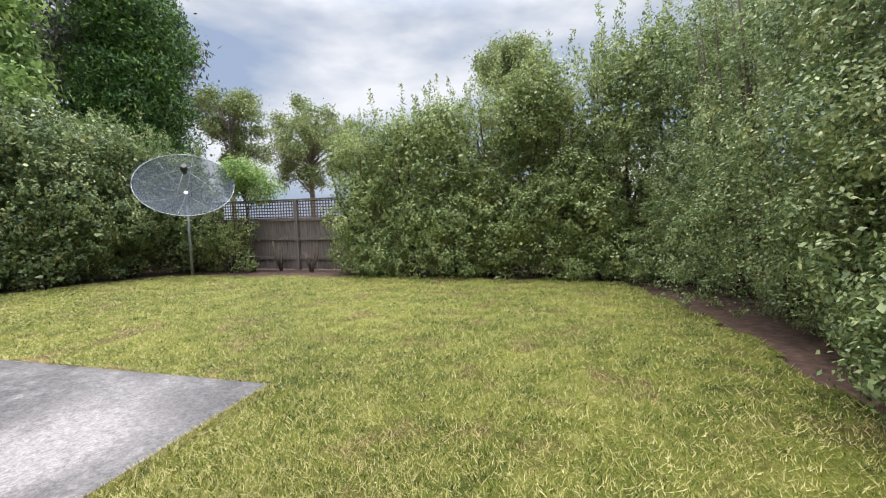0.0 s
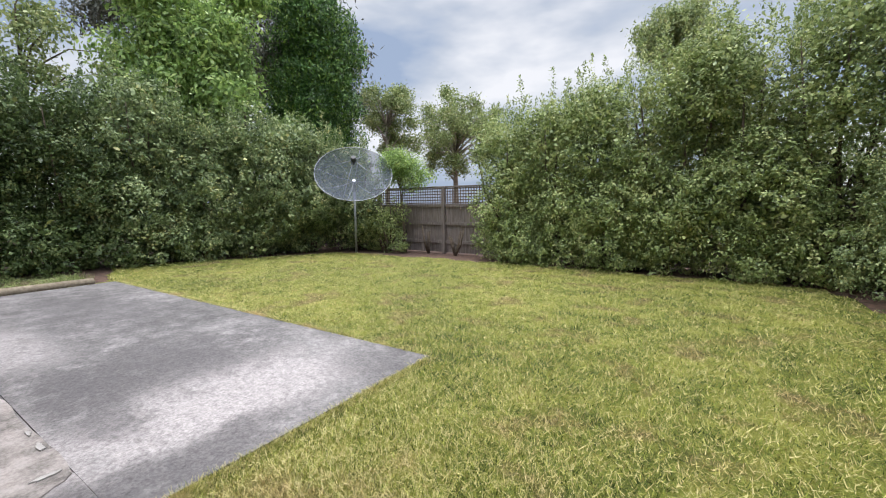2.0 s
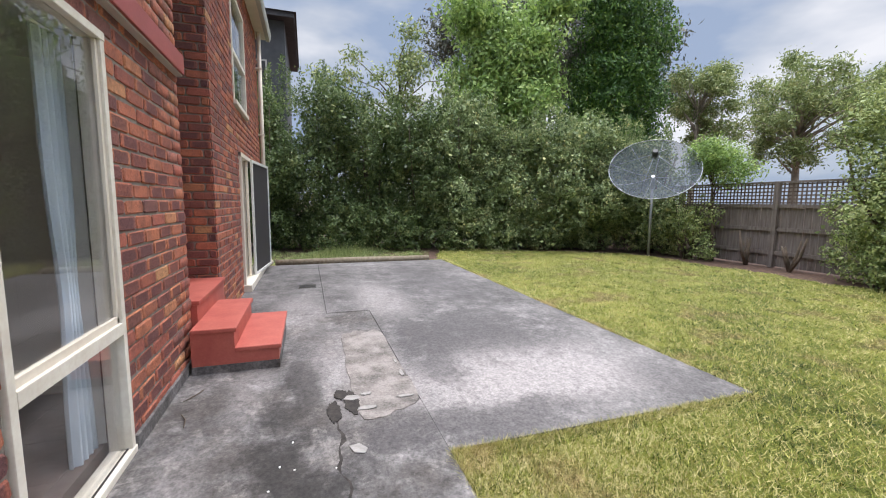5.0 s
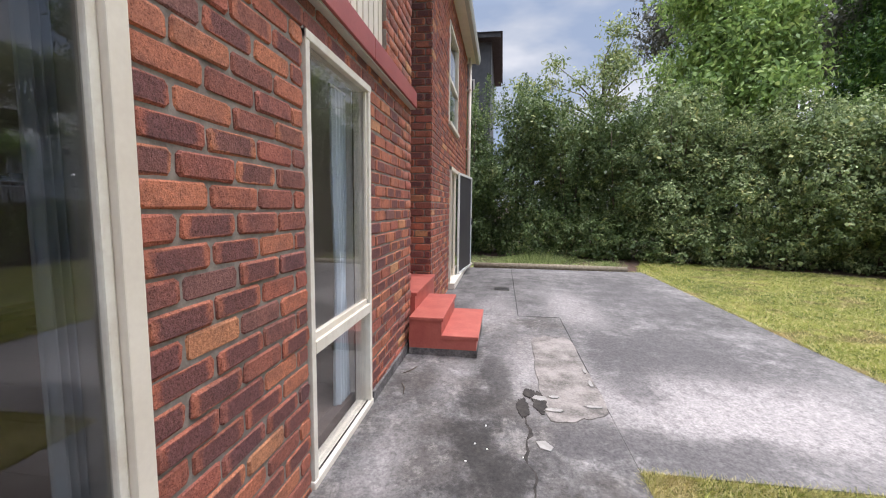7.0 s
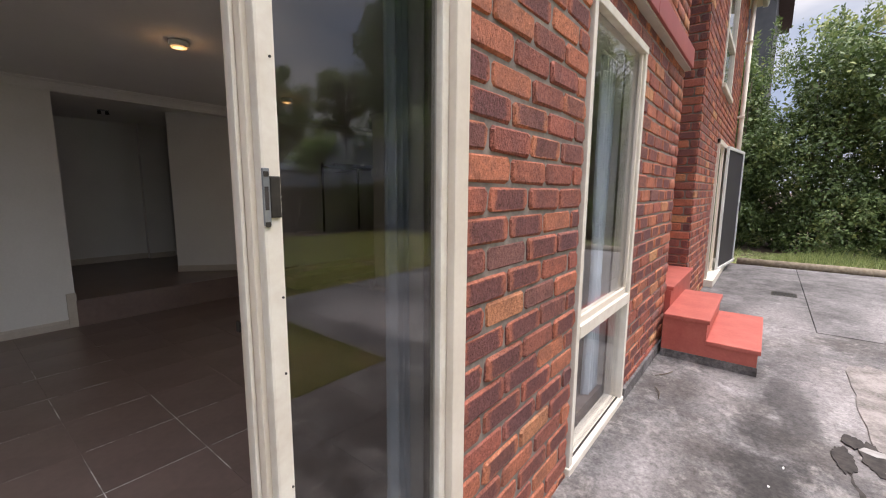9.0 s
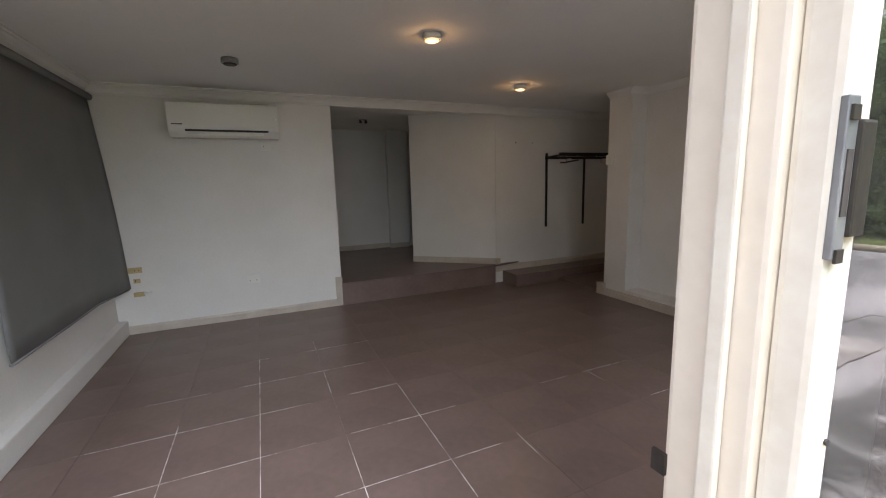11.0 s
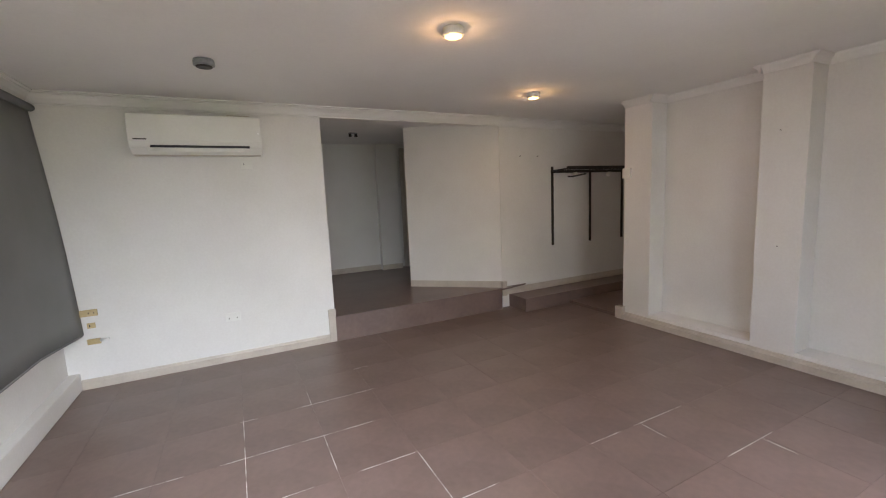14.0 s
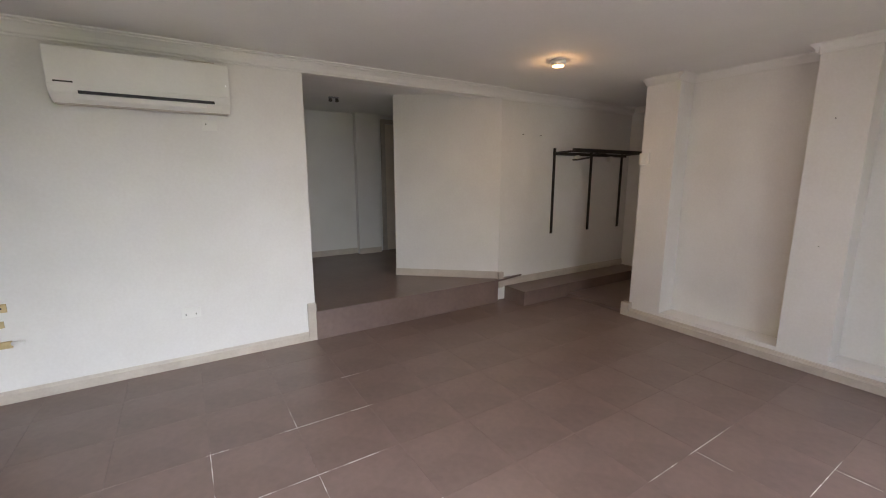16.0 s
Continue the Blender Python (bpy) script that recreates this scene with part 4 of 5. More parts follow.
# ---- the room ----
EAST, WEST, SOUTH = 1.10, -3.72, -5.42
tagged(part("alcove_ceiling", solid(-5.0, -3.9, -7.9, -4.3, CEILING, CEILING + 0.12), CEIL), "flat white alcove ceiling", "ceiling", kind="structure")
tagged(part("ceiling", solid(-3.9, 1.4, -7.9, -1.362, CEILING, CEILING + 0.12), CEIL), "flat white painted ceiling", "ceiling", kind="structure")
tagged(part("subfloor", solid(-3.9, 1.4, -7.9, -1.365, -0.2, -0.0018), mottled("grout", (0.14, 0.10, 0.088), (0.20, 0.15, 0.13), 2.4, 0.8)), "brown and worn white tile grout", "floor", kind="structure")
tagged(part("wall_east", holed(-5.55, -1.48, 0.0, CEILING, 0, 0.12, []), WHITE), "", "", kind="structure").matrix_world = pose(EAST, 0, 0, 0, 0, 90) @ pose(0, -0.12, 0)
tagged(bpy.data.objects["wall_east"], "white plastered wall behind the grey blind", "wall")
tagged(part("ledge", solid(1.03, EAST, SOUTH, -1.48, 0.0, 0.13, 0.008), WHITE), "low white painted ledge along the wall foot", "ledge", kind="structure")
tagged(part("wall_south", solid(-0.84, EAST + 0.1, SOUTH - 0.22, SOUTH, 0.0, CEILING), WHITE), "white plastered wall under the air conditioner", "wall", kind="structure")
tagged(part("bulkhead", solid(-2.75, -0.84, SOUTH - 0.22, SOUTH, 2.06, CEILING), WHITE), "white bulkhead over the raised floor opening", "bulkhead", kind="structure")
tagged(part("wall_diagonal", prism([(-2.75, SOUTH - 0.02), (-1.92, -6.16), (-1.985, -6.235), (-2.81, -5.50)], 0.0, 2.13), WHITE), "white wall set at an angle beside the raised floor", "wall", kind="structure")
tagged(part("wall_rack", solid(-5.0, -2.75, -5.58, -5.46, 0.0, CEILING), WHITE), "white alcove wall behind the iron rack", "wall", kind="structure")
tagged(part("wall_alcove_end", solid(-5.0, -4.88, -5.46, -4.3, 0.0, CEILING), WHITE), "shadowed white end wall of the alcove", "wall", kind="structure")
tagged(part("wall_alcove_side", solid(-4.88, -3.745, -4.43, -4.31, 0.0, CEILING), WHITE), "white side wall of the alcove", "wall", kind="structure")
tagged(part("wall_west", solid(-3.88, WEST, -4.31, -1.48, 0.0, CEILING), WHITE), "white plastered wall with shallow recessed panels", "wall", kind="structure")
for a, b in ((-4.43, -4.14), (-3.275, -2.99), (-2.1, -1.82)):
    tagged(part("pilaster", solid(WEST - 0.02, -3.52, a, b, 0.0, CEILING, 0.003), WHITE), "white plastered wall pier", "pier", kind="structure")
for a, b in ((-4.14, -3.275), (-2.99, -2.1), (-1.82, -1.48)):
    tagged(part("panel_foot", solid(WEST - 0.01, -3.522, a, b, 0.0, 0.10, 0.004), WHITE), "white plinth under a recessed wall panel", "plinth", kind="structure")
tagged(part("wall_back", solid(-4.0, -0.5, -7.75, -7.6, 0.0, CEILING), WHITE), "white back wall of the raised area", "wall", kind="structure")
tagged(part("back_pier", solid(-2.34, -2.02, -7.6, -7.50, 0.24, 2.12, 0.004), WHITE), "white wall pier in the raised area", "pier", kind="structure")
tagged(part("wall_back_east", solid(-0.84, -0.7, -7.6, SOUTH - 0.22, 0.0, CEILING), WHITE), "white side wall of the raised area", "wall", kind="structure")
tagged(part("wall_back_west", solid(-3.4, -3.3, -7.6, -5.58, 0.0, CEILING), WHITE), "white far side wall of the raised area", "wall", kind="structure")
tagged(part("back_ceiling", solid(-3.3, -0.84, -7.6, SOUTH - 0.22, 2.11, 2.14), CEIL), "lower white ceiling over the raised area", "ceiling", kind="structure")
bd = thing("door_3", "cream door in the back wall of the raised area", "door", kind="structure")
part("architrave", solid(-2.47, -2.41, -7.6, -7.575, 0.24, 2.06, 0.003), SKIRT, bd)
part("head", solid(-3.28, -2.41, -7.6, -7.577, 2.0, 2.06, 0.003), SKIRT, bd)
part("leaf", solid(-3.2, -2.475, -7.6, -7.588, 0.25, 1.995, 0.003), CREAM, bd)
plat = thing("platform", "raised brown tiled floor with a brown riser", "raised floor", kind="structure")
part("riser", prism([(-0.84, SOUTH + 0.02), (-2.72, SOUTH + 0.02), (-2.72, SOUTH - 0.03), (-0.84, SOUTH - 0.03)], 0.0, 0.222), TILE, plat)
part("top", prism([(-0.84, SOUTH + 0.035), (-2.73, SOUTH + 0.035), (-3.3, -5.5), (-3.3, -7.6), (-0.84, -7.6)], 0.223, 0.24), TILE, plat)
low = thing("low_step", "low brown tiled step along the alcove wall", "step", kind="structure")
part("step_block", solid(-4.88, -2.86, -5.46, -5.15, 0.0, 0.145, 0.004), TILE, low)
tagged(part("alcove_floor", solid(-4.88, -3.50, -5.15, -4.43, 0.0, 0.035, 0.003), TILE), "dark brown tiled alcove floor", "floor", kind="structure")


def run_profile(name, prof, segs, mat, label, cat):
    """Mouldings along wall lines: profile (out, up) swept from a to b, out to the left of the way."""
    ob = thing(name, label, cat, kind="structure")
    for (ax, ay, az), (bx_, by_, bz_), turn in segs:
        d = Vector((bx_ - ax, by_ - ay, 0)).normalized()
        nrm = Vector((-d.y, d.x, 0)) * turn
        bm = bmesh.new()
        r0 = [bm.verts.new(Vector((ax, ay, az + u)) + nrm * o) for o, u in prof]
        r1 = [bm.verts.new(Vector((bx_, by_, bz_ + u)) + nrm * o) for o, u in prof]
        for i in range(len(prof)):
            j = (i + 1) % len(prof)
            bm.faces.new((r0[i], r0[j], r1[j], r1[i]))
        bm.faces.new(r0)
        bm.faces.new(list(reversed(r1)))
        bmesh.ops.recalc_face_normals(bm, faces=bm.faces)
        part("length", bm, mat, ob)
    return ob


COVE = [(0, 0), (0, -0.085), (0.013, -0.085), (0.013, -0.074), (0.022, -0.068), (0.032, -0.046), (0.052, -0.027), (0.068, -0.02), (0.068, -0.011), (0.085, -0.009), (0.085, 0)]
run_profile("cornice", COVE, [((1.10, SOUTH, CEILING), (-2.75, SOUTH, CEILING), -1), ((-2.75, -5.46, CEILING), (-4.88, -5.46, CEILING), -1), ((EAST, SOUTH, CEILING), (EAST, -1.48, CEILING), 1)], CEIL, "white coved plaster cornice", "cornice")
SMALL = [(0, 0), (0, -0.06), (0.008, -0.06), (0.014, -0.045), (0.026, -0.026), (0.042, -0.012), (0.045, 0)]
run_profile("cornice_west", SMALL, [((-3.52, -4.43, CEILING), (-3.52, -4.14, CEILING), -1), ((WEST, -4.14, CEILING), (WEST, -3.275, CEILING), -1), ((-3.52, -3.275, CEILING), (-3.52, -2.99, CEILING), -1),
                                    ((-3.475, -4.14, CEILING), (WEST, -4.14, CEILING), -1), ((-3.475, -3.275, CEILING), (WEST, -3.275, CEILING), 1), ((-3.475, -2.99, CEILING), (WEST, -2.99, CEILING), -1),
                                    ((WEST, -2.99, CEILING), (WEST, -1.48, CEILING), -1), ((-3.52, -4.43, CEILING), (-4.88, -4.43, CEILING), 1), ((-4.88, -5.46, CEILING), (-4.88, -4.43, CEILING), -1)], CEIL, "small white coved plaster cornice", "cornice")
BASE = [(0, 0), (0, 0.075), (0.006, 0.075), (0.010, 0.06), (0.014, 0.055), (0.014, 0)]
run_profile("baseboard", BASE, [((1.03, SOUTH, 0), (-0.84, SOUTH, 0), -1), 
                                ((-0.85, -7.6, 0.24), (-2.02, -7.6, 0.24), -1), ((-2.02, -7.50, 0.24), (-2.34, -7.50, 0.24), -1), ((-1.915, -6.16, 0.24), (-2.75, SOUTH - 0.01, 0.24), 1), ((-2.75, -5.46, 0.145), (-4.88, -5.46, 0.145), -1)], SKIRT, "beige painted timber skirting board", "skirting")
run_profile("baseboard_west", [(0, 0), (0, 0.07), (0.018, 0.07), (0.026, 0.056), (0.042, 0.05), (0.045, 0.0)], [((-3.52, -4.44, 0), (-3.52, -1.48, 0), -1), ((-3.475, -4.43, 0), (-3.6, -4.43, 0), 1)], SKIRT, "beige painted timber skirting board", "skirting")
up_skirt = tagged(part("skirting_return", solid(-0.846, -0.778, SOUTH, SOUTH + 0.019, 0.0, 0.31, 0.003), SKIRT), "beige skirting turned up beside the platform", "skirting", kind="structure")
tagged(part("skirting_return", solid(-2.80, -2.735, SOUTH - 0.02, SOUTH + 0.012, 0.145, 0.31, 0.003), SKIRT), "beige skirting turned up beside the platform", "skirting", kind="structure")
tagged(part("skirting_return", solid(-3.53, -3.468, -4.480, -4.40, 0.0, 0.125, 0.003), SKIRT), "beige skirting block at the pier corner", "skirting", kind="structure")

# roller blind
blind = thing("roller_blind", "dark grey roller blind pulled down over a window", "blind")
bm = bmesh.new()
rows_ = []
for i in range(25):
    f = i / 24
    y = -3.74 - f * 1.66
    rows_.append([bm.verts.new((1.078 - 0.012 * math.sin(3.1 * f) - 0.10 * max(0, f - 0.72) / 0.28 * (1 - k / 12) ** 1.2 - 0.02 * max(0, f - 0.9) * 10 * math.sin(math.pi * k / 12), y - 0.02 * (1 - k / 12) * f, 0.41 + (2.02 - 0.41) * k / 12)) for k in range(13)])
for a, b in zip(rows_, rows_[1:]):
    for k in range(12):
        bm.faces.new((a[k], a[k + 1], b[k + 1], b[k])).smooth = True
cloth = part("cloth", bm, BLIND, blind)
sol = cloth.modifiers.new("thick", "SOLIDIFY")
sol.thickness = 0.002
part("tube", rod([(1.06, -3.74, 2.015), (1.06, -5.40, 2.015)], 0.025, 12), BLIND, blind)
part("bottom_bar", rod([(1.078, -3.74, 0.41), (1.068, -4.35, 0.41), (1.067, -4.93, 0.41), (0.985, -5.40, 0.41)], 0.008, 8), BLIND, blind)

# air conditioner
ac = thing("air_conditioner", "white wall-mounted split air conditioner with a dark outlet slot", "air conditioner", (0.09, SOUTH, 1.70))
prof = [(0.0, 0.0), (0.12, 0.0), (0.19, 0.045), (0.20, 0.075), (0.205, 0.27), (0.19, 0.285), (0.0, 0.285)]
bm = bmesh.new()
ends = []
for x in (-0.43, 0.43):
    ends.append([bm.verts.new((x, o, u)) for o, u in prof])
for i in range(len(prof)):
    j = (i + 1) % len(prof)
    bm.faces.new((ends[0][i], ends[0][j], ends[1][j], ends[1][i]))
bm.faces.new(ends[0])
bm.faces.new(ends[1])
bmesh.ops.recalc_face_normals(bm, faces=bm.faces)
bmesh.ops.bevel(bm, geom=list(bm.edges), offset=0.006, segments=2, affect="EDGES")
part("body", bm, PLASTIC, ac)
part("front_panel", solid(-0.428, 0.428, 0.206, 0.213, 0.085, 0.275, 0.004), PLASTIC, ac)
part("outlet_slot", solid(-0.34, 0.306, 0.186, 0.2075, 0.044, 0.060, 0.003), BLACK, ac)
part("louvre", solid(-0.30, 0.33, 0.165, 0.187, 0.016, 0.042, 0.004), PLASTIC, ac)
part("nameplate", solid(0.32, 0.40, 0.2135, 0.2145, 0.095, 0.103), IRON, ac)
part("indicator", solid(-0.41, -0.404, 0.2135, 0.2145, 0.15, 0.16), lamp_material("indicator_light", (1, 1, 1), 0.25), ac)
part("intake", solid(-0.36, -0.2, 0.03, 0.17, 0.2855, 0.295, 0.003), SKIRT, ac)
part("seam", solid(-0.42, 0.42, 0.05, 0.12, -0.004, 0.0), SKIRT, ac)


def wall_plate(name, label, at, sx, sz, mat, cat, dots=()):
    ob = thing(name, label, cat, at)
    part("plate", solid(-sx / 2, sx / 2, 0.0, 0.009, -sz / 2, sz / 2, 0.003), mat, ob)
    for dx, dz, w, h in dots:
        part("rocker", solid(dx - w / 2, dx + w / 2, 0.009, 0.0125, dz - h / 2, dz + h / 2, 0.001), mat if w > 0.007 else IRON, ob)
    return ob


wall_plate("isolator_switch", "white isolator switch below the air conditioner", (-0.22, SOUTH, 1.635), 0.09, 0.07, PLASTIC, "switch", [(-0.01, 0, 0.02, 0.012), (0.02, 0.005, 0.005, 0.01)])
wall_plate("power_outlet", "white double power outlet on the plaster wall", (0.0, SOUTH, 0.38), 0.115, 0.072, PLASTIC, "power outlet", [(-0.03, -0.01, 0.005, 0.012), (0.03, -0.01, 0.005, 0.012), (-0.03, 0.02, 0.012, 0.014), (0.03, 0.02, 0.012, 0.014)])
wall_plate("cable_plate", "yellowed plastic cable plate by the blind", (0.93, SOUTH, 0.57), 0.105, 0.05, YELLOWED, "wall plate", [(-0.03, 0.0, 0.006, 0.01), (0.0, 0.0, 0.006, 0.012)])
wall_plate("phone_socket", "small yellowed phone socket", (0.925, SOUTH, 0.475), 0.05, 0.04, YELLOWED, "wall plate", [(0.008, 0.0, 0.006, 0.018)])
clip = thing("cord_cleat", "yellowed plastic blind cord cleat on the wall", "cord cleat", (0.90, SOUTH, 0.355))
part("base", solid(-0.02, 0.06, 0, 0.02, -0.02, 0.02, 0.004), YELLOWED, clip)
part("arm", rod([(-0.02, 0.018, 0.006), (-0.075, 0.03, 0.012)], [0.012, 0.008], 8), PLASTIC, clip)
sw = thing("thermostat", "white plastic switch box on the wall pier", "switch", (-3.52, -4.39, 1.45))
part("case", solid(0.0, 0.025, -0.045, 0.045, -0.05, 0.05, 0.004), PLASTIC, sw)
part("button", solid(0.025, 0.029, -0.015, 0.015, -0.02, 0.02, 0.001), PLASTIC, sw)
for y, z in ((-3.15, 1.66), (-3.13, 0.85)):
    hk = thing("picture_hook", "small dark nail stuck in the wall pier", "nail", (-3.52, y, z), "nails in the wall")
    part("nail", rod([(0, 0, 0), (0.014, 0, 0.003)], 0.0025, 8), IRON, hk)
for x in (-3.05, -3.3):
    hk = thing("picture_hook", "small dark nail stuck in the alcove wall", "nail", (x, -5.46, 1.72), "nails in the wall")
    part("nail", rod([(0, 0, 0), (0, 0.018, 0.004)], 0.004, 8), IRON, hk)

for y, z in ((-3.66, 1.62), (-3.64, 1.45)):
    hk = thing("picture_hook", "small dark nail stuck in the wall by the blind", "nail", (EAST, y, z), "nails in the wall")
    part("nail", rod([(0, 0, 0), (-0.016, 0, 0.003)], 0.003, 8), IRON, hk)

# ceiling lamps: two lit, one switched off
LIT = lamp_material("warm_led_lens", (1.0, 0.52, 0.17), 0.55)


def downlight(x, y, lit):
    ob = thing("ceiling_light", "round surface ceiling light glowing warm" if lit else "round steel ceiling light, switched off", "ceiling light", (x, y, CEILING), "ceiling lights")
    part("housing", lathe(bmesh.new(), [(0.052, 0.0), (0.055, -0.012), (0.055, -0.032), (0.044, -0.036)], (0, 0, 0)), PLASTIC if lit else STEEL, ob)
    part("lens", lathe(bmesh.new(), [(0.043, -0.036), (0.042, -0.041), (0.03, -0.043)], (0, 0, 0)), LIT if lit else IRON, ob)
    if lit:
        lp = new("lamp", bpy.data.lights.new("lamp", "AREA"))
        lp.data.shape, lp.data.size = "DISK", 0.08
        lp.data.energy, lp.data.color = 0.33, (1.0, 0.68, 0.36)
        halo = new("lamp_rim", bpy.data.lights.new("lamp_rim", "POINT"))
        halo.data.energy, halo.data.color, halo.data.shadow_soft_size = 0.14, (1.0, 0.56, 0.22), 0.02
        halo.parent = ob
        halo.location = (0, 0, -0.075)
        lp.parent = ob
        lp.location = (0, 0, -0.05)
    return ob


downlight(-1.14, -3.49, True)
downlight(-2.41, -4.43, True)
downlight(-0.02, -4.37, False)
spot = thing("ceiling_spot", "small twin spot fitting on the raised area ceiling", "ceiling light", (-1.45, -6.6, 2.11))
part("base", solid(-0.05, 0.05, -0.02, 0.02, -0.012, 0.0, 0.003), STEEL, spot)
for x in (-0.035, 0.035):
    part("head", rod([(x, 0, -0.012), (x, 0.01, -0.045)], [0.016, 0.02], 10), IRON, spot)

# iron clothes rack on the alcove wall
rack = thing("wall_rack", "dark iron wall rack with hanging rail and three uprights", "rack")
for x in (-3.52, -4.14, -4.72):
    part("upright", solid(x - 0.012, x + 0.012, -5.46, -5.44, 0.66, 1.60, 0.002), IRON, rack)
    part("bracket", rod([(x, -5.45, 1.55), (x, -5.16, 1.56)], 0.010, 6), IRON, rack)
part("shelf_rail", solid(-4.80, -3.50, -5.19, -5.15, 1.545, 1.585, 0.003), IRON, rack)
part("back_rail", solid(-4.80, -3.50, -5.457, -5.44, 1.525, 1.56, 0.003), IRON, rack)
part("hanging_rail", rod([(-3.55, -5.22, 1.47), (-3.62, -5.22, 1.47), (-3.85, -5.24, 1.50)], 0.009, 8), IRON, rack)
for x in (-3.86, -4.45):
    part("rail_socket", rod([(x, -5.45, 1.50), (x, -5.40, 1.50)], 0.03, 12), PLASTIC, rack)

# curtains inside the window and the side light


def curtain(name, x0, x1, y, z0, z1, folds, gather=0.0, tie=None):
    ob = thing(name, "pale blue sheer curtain hanging in soft folds", "curtain", group="curtains")
    bm = bmesh.new()
    cols = []
    nx, nz = folds * 8, 16
    for i in range(nx + 1):
        f = i / nx
        col = []
        for k in range(nz + 1):
            g = k / nz
            mid = (x0 + x1) / 2
            w = 1.0 - gather * math.exp(-((g - tie) / 0.18) ** 2) if tie is not None else 1.0
            col.append(bm.verts.new((mid + (x0 + (x1 - x0) * f - mid) * w, y + 0.022 * math.sin(2 * math.pi * folds * f) * (1.1 - 0.3 * g), z0 + (z1 - z0) * g)))
        cols.append(col)
    for a, b in zip(cols, cols[1:]):
        for k in range(nz):
            bm.faces.new((a[k], a[k + 1], b[k + 1], b[k])).smooth = True
    part("cloth", bm, CURTAIN, ob)
    part("rail", rod([(x0 - 0.03, y, z1 + 0.01), (x1 + 0.03, y, z1 + 0.01)], 0.008, 8), PLASTIC, ob)


curtain("curtain", -2.69, -2.50, -1.41, -0.01, 2.0, 4, 0.5, 0.40)
curtain("curtain", -0.937, -0.872, -1.43, 0.0, 1.98, 3)

# ---- garden: fence, dish, hedges, trees ----
fence = thing("paling_fence", "weathered grey paling fence topped with a lattice", "fence")
FY = 9.5
for k in range(15):
    x = -11.35 + k * 2.4
    part("post", solid(x - 0.05, x + 0.05, FY - 0.09, FY + 0.02, -0.1, 1.78, 0.006), FENCE, fence)
for z, h in ((0.18, 0.08), (0.70, 0.08), (1.215, 0.08), (1.745, 0.045)):
    part("rail", solid(-13.0, 22.0, FY - 0.045, FY - 0.004, z, z + h), FENCE, fence)
for k in range(240):
    x = -13.0 + k * 0.1455
    part("paling", solid(x, x + 0.135, FY + rng.uniform(0, 0.012), FY + 0.022, -0.08, 1.22 + rng.uniform(-0.012, 0.012)), FENCE, fence)
bm = bmesh.new()
for k in range(220):
    x = -13.0 + k * 0.085
    box(bm, x, x + 0.030, FY - 0.004, FY + 0.002, 1.25, 1.76)
for k in range(6):
    z = 1.31 + k * 0.08
    box(bm, -13.0, 5.7, FY + 0.003, FY + 0.009, z, z + 0.028)
part("lattice", bm, TRELLIS, fence, "brown square lattice")

DISH = (-8.68, 8.12)
dish = thing("satellite_dish", "large grey mesh satellite dish on a steel pole in the lawn", "satellite dish", (DISH[0], DISH[1], 0))
part("pole", rod([(0, 0, -0.15), (0, 0, 1.75)], 0.035, 12), STEEL, dish)
aim = look((0, 0, 0), (0.72 * 0.74, -0.69 * 0.74, 0.66)).to_3x3()
HUB = Vector((0.06, -0.06, 1.96))


def on_dish(r, a, lift=0.0):
    return HUB + aim @ Vector((r * math.cos(a), r * math.sin(a), -(r * r / 3.4 + lift)))


bm = bmesh.new()
rings = [[bm.verts.new(on_dish(0.02 + 1.02 * i / 9, 2 * math.pi * k / 48)) for k in range(48)] for i in range(10)]
for a, b in zip(rings, rings[1:]):
    for k in range(48):
        bm.faces.new((a[k], a[(k + 1) % 48], b[(k + 1) % 48], b[k])).smooth = True
part("mesh_bowl", bm, MESH, dish)
part("rim", rod([on_dish(1.04, 2 * math.pi * k / 48) for k in range(49)], 0.010, 6), STEEL, dish)
for k in range(8):
    a = 2 * math.pi * k / 8 + 0.2
    part("rib", rod([on_dish(r, a, -0.006) for r in (0.04, 0.4, 0.75, 1.03)], 0.005, 5), STEEL, dish)
part("hub", rod([on_dish(0.0, 0, -0.03), on_dish(0.0, 0, 0.03)], 0.05, 16), STEEL, dish)
tip = HUB + aim @ Vector((0, 0, -0.78))
for k in range(4):
    part("feed_strut", rod([on_dish(0.85, math.pi / 2 * k + 0.35), tip], 0.008, 5), STEEL, dish)
part("feed_horn", rod([tip + aim @ Vector((0, 0, 0.12)), tip, tip + aim @ Vector((0, 0, -0.1))], [0.05, 0.075, 0.06], 12), BLACK, dish)
part("mount", rod([(0, 0, 1.68), HUB], 0.05, 8), STEEL, dish)

HB = "dense green small-leaved hedge shrub"
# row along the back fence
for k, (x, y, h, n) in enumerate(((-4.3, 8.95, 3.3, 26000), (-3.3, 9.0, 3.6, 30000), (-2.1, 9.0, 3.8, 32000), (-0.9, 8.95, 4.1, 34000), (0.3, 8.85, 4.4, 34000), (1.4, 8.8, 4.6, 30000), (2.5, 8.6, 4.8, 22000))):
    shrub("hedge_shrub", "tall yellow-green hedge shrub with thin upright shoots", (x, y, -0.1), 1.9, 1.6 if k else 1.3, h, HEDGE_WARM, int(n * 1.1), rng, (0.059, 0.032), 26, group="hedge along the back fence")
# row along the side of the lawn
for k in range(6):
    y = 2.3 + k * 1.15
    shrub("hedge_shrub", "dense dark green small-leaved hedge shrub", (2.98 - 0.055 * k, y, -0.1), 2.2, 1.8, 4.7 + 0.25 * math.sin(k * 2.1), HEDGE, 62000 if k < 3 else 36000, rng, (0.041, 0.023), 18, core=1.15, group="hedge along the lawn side")
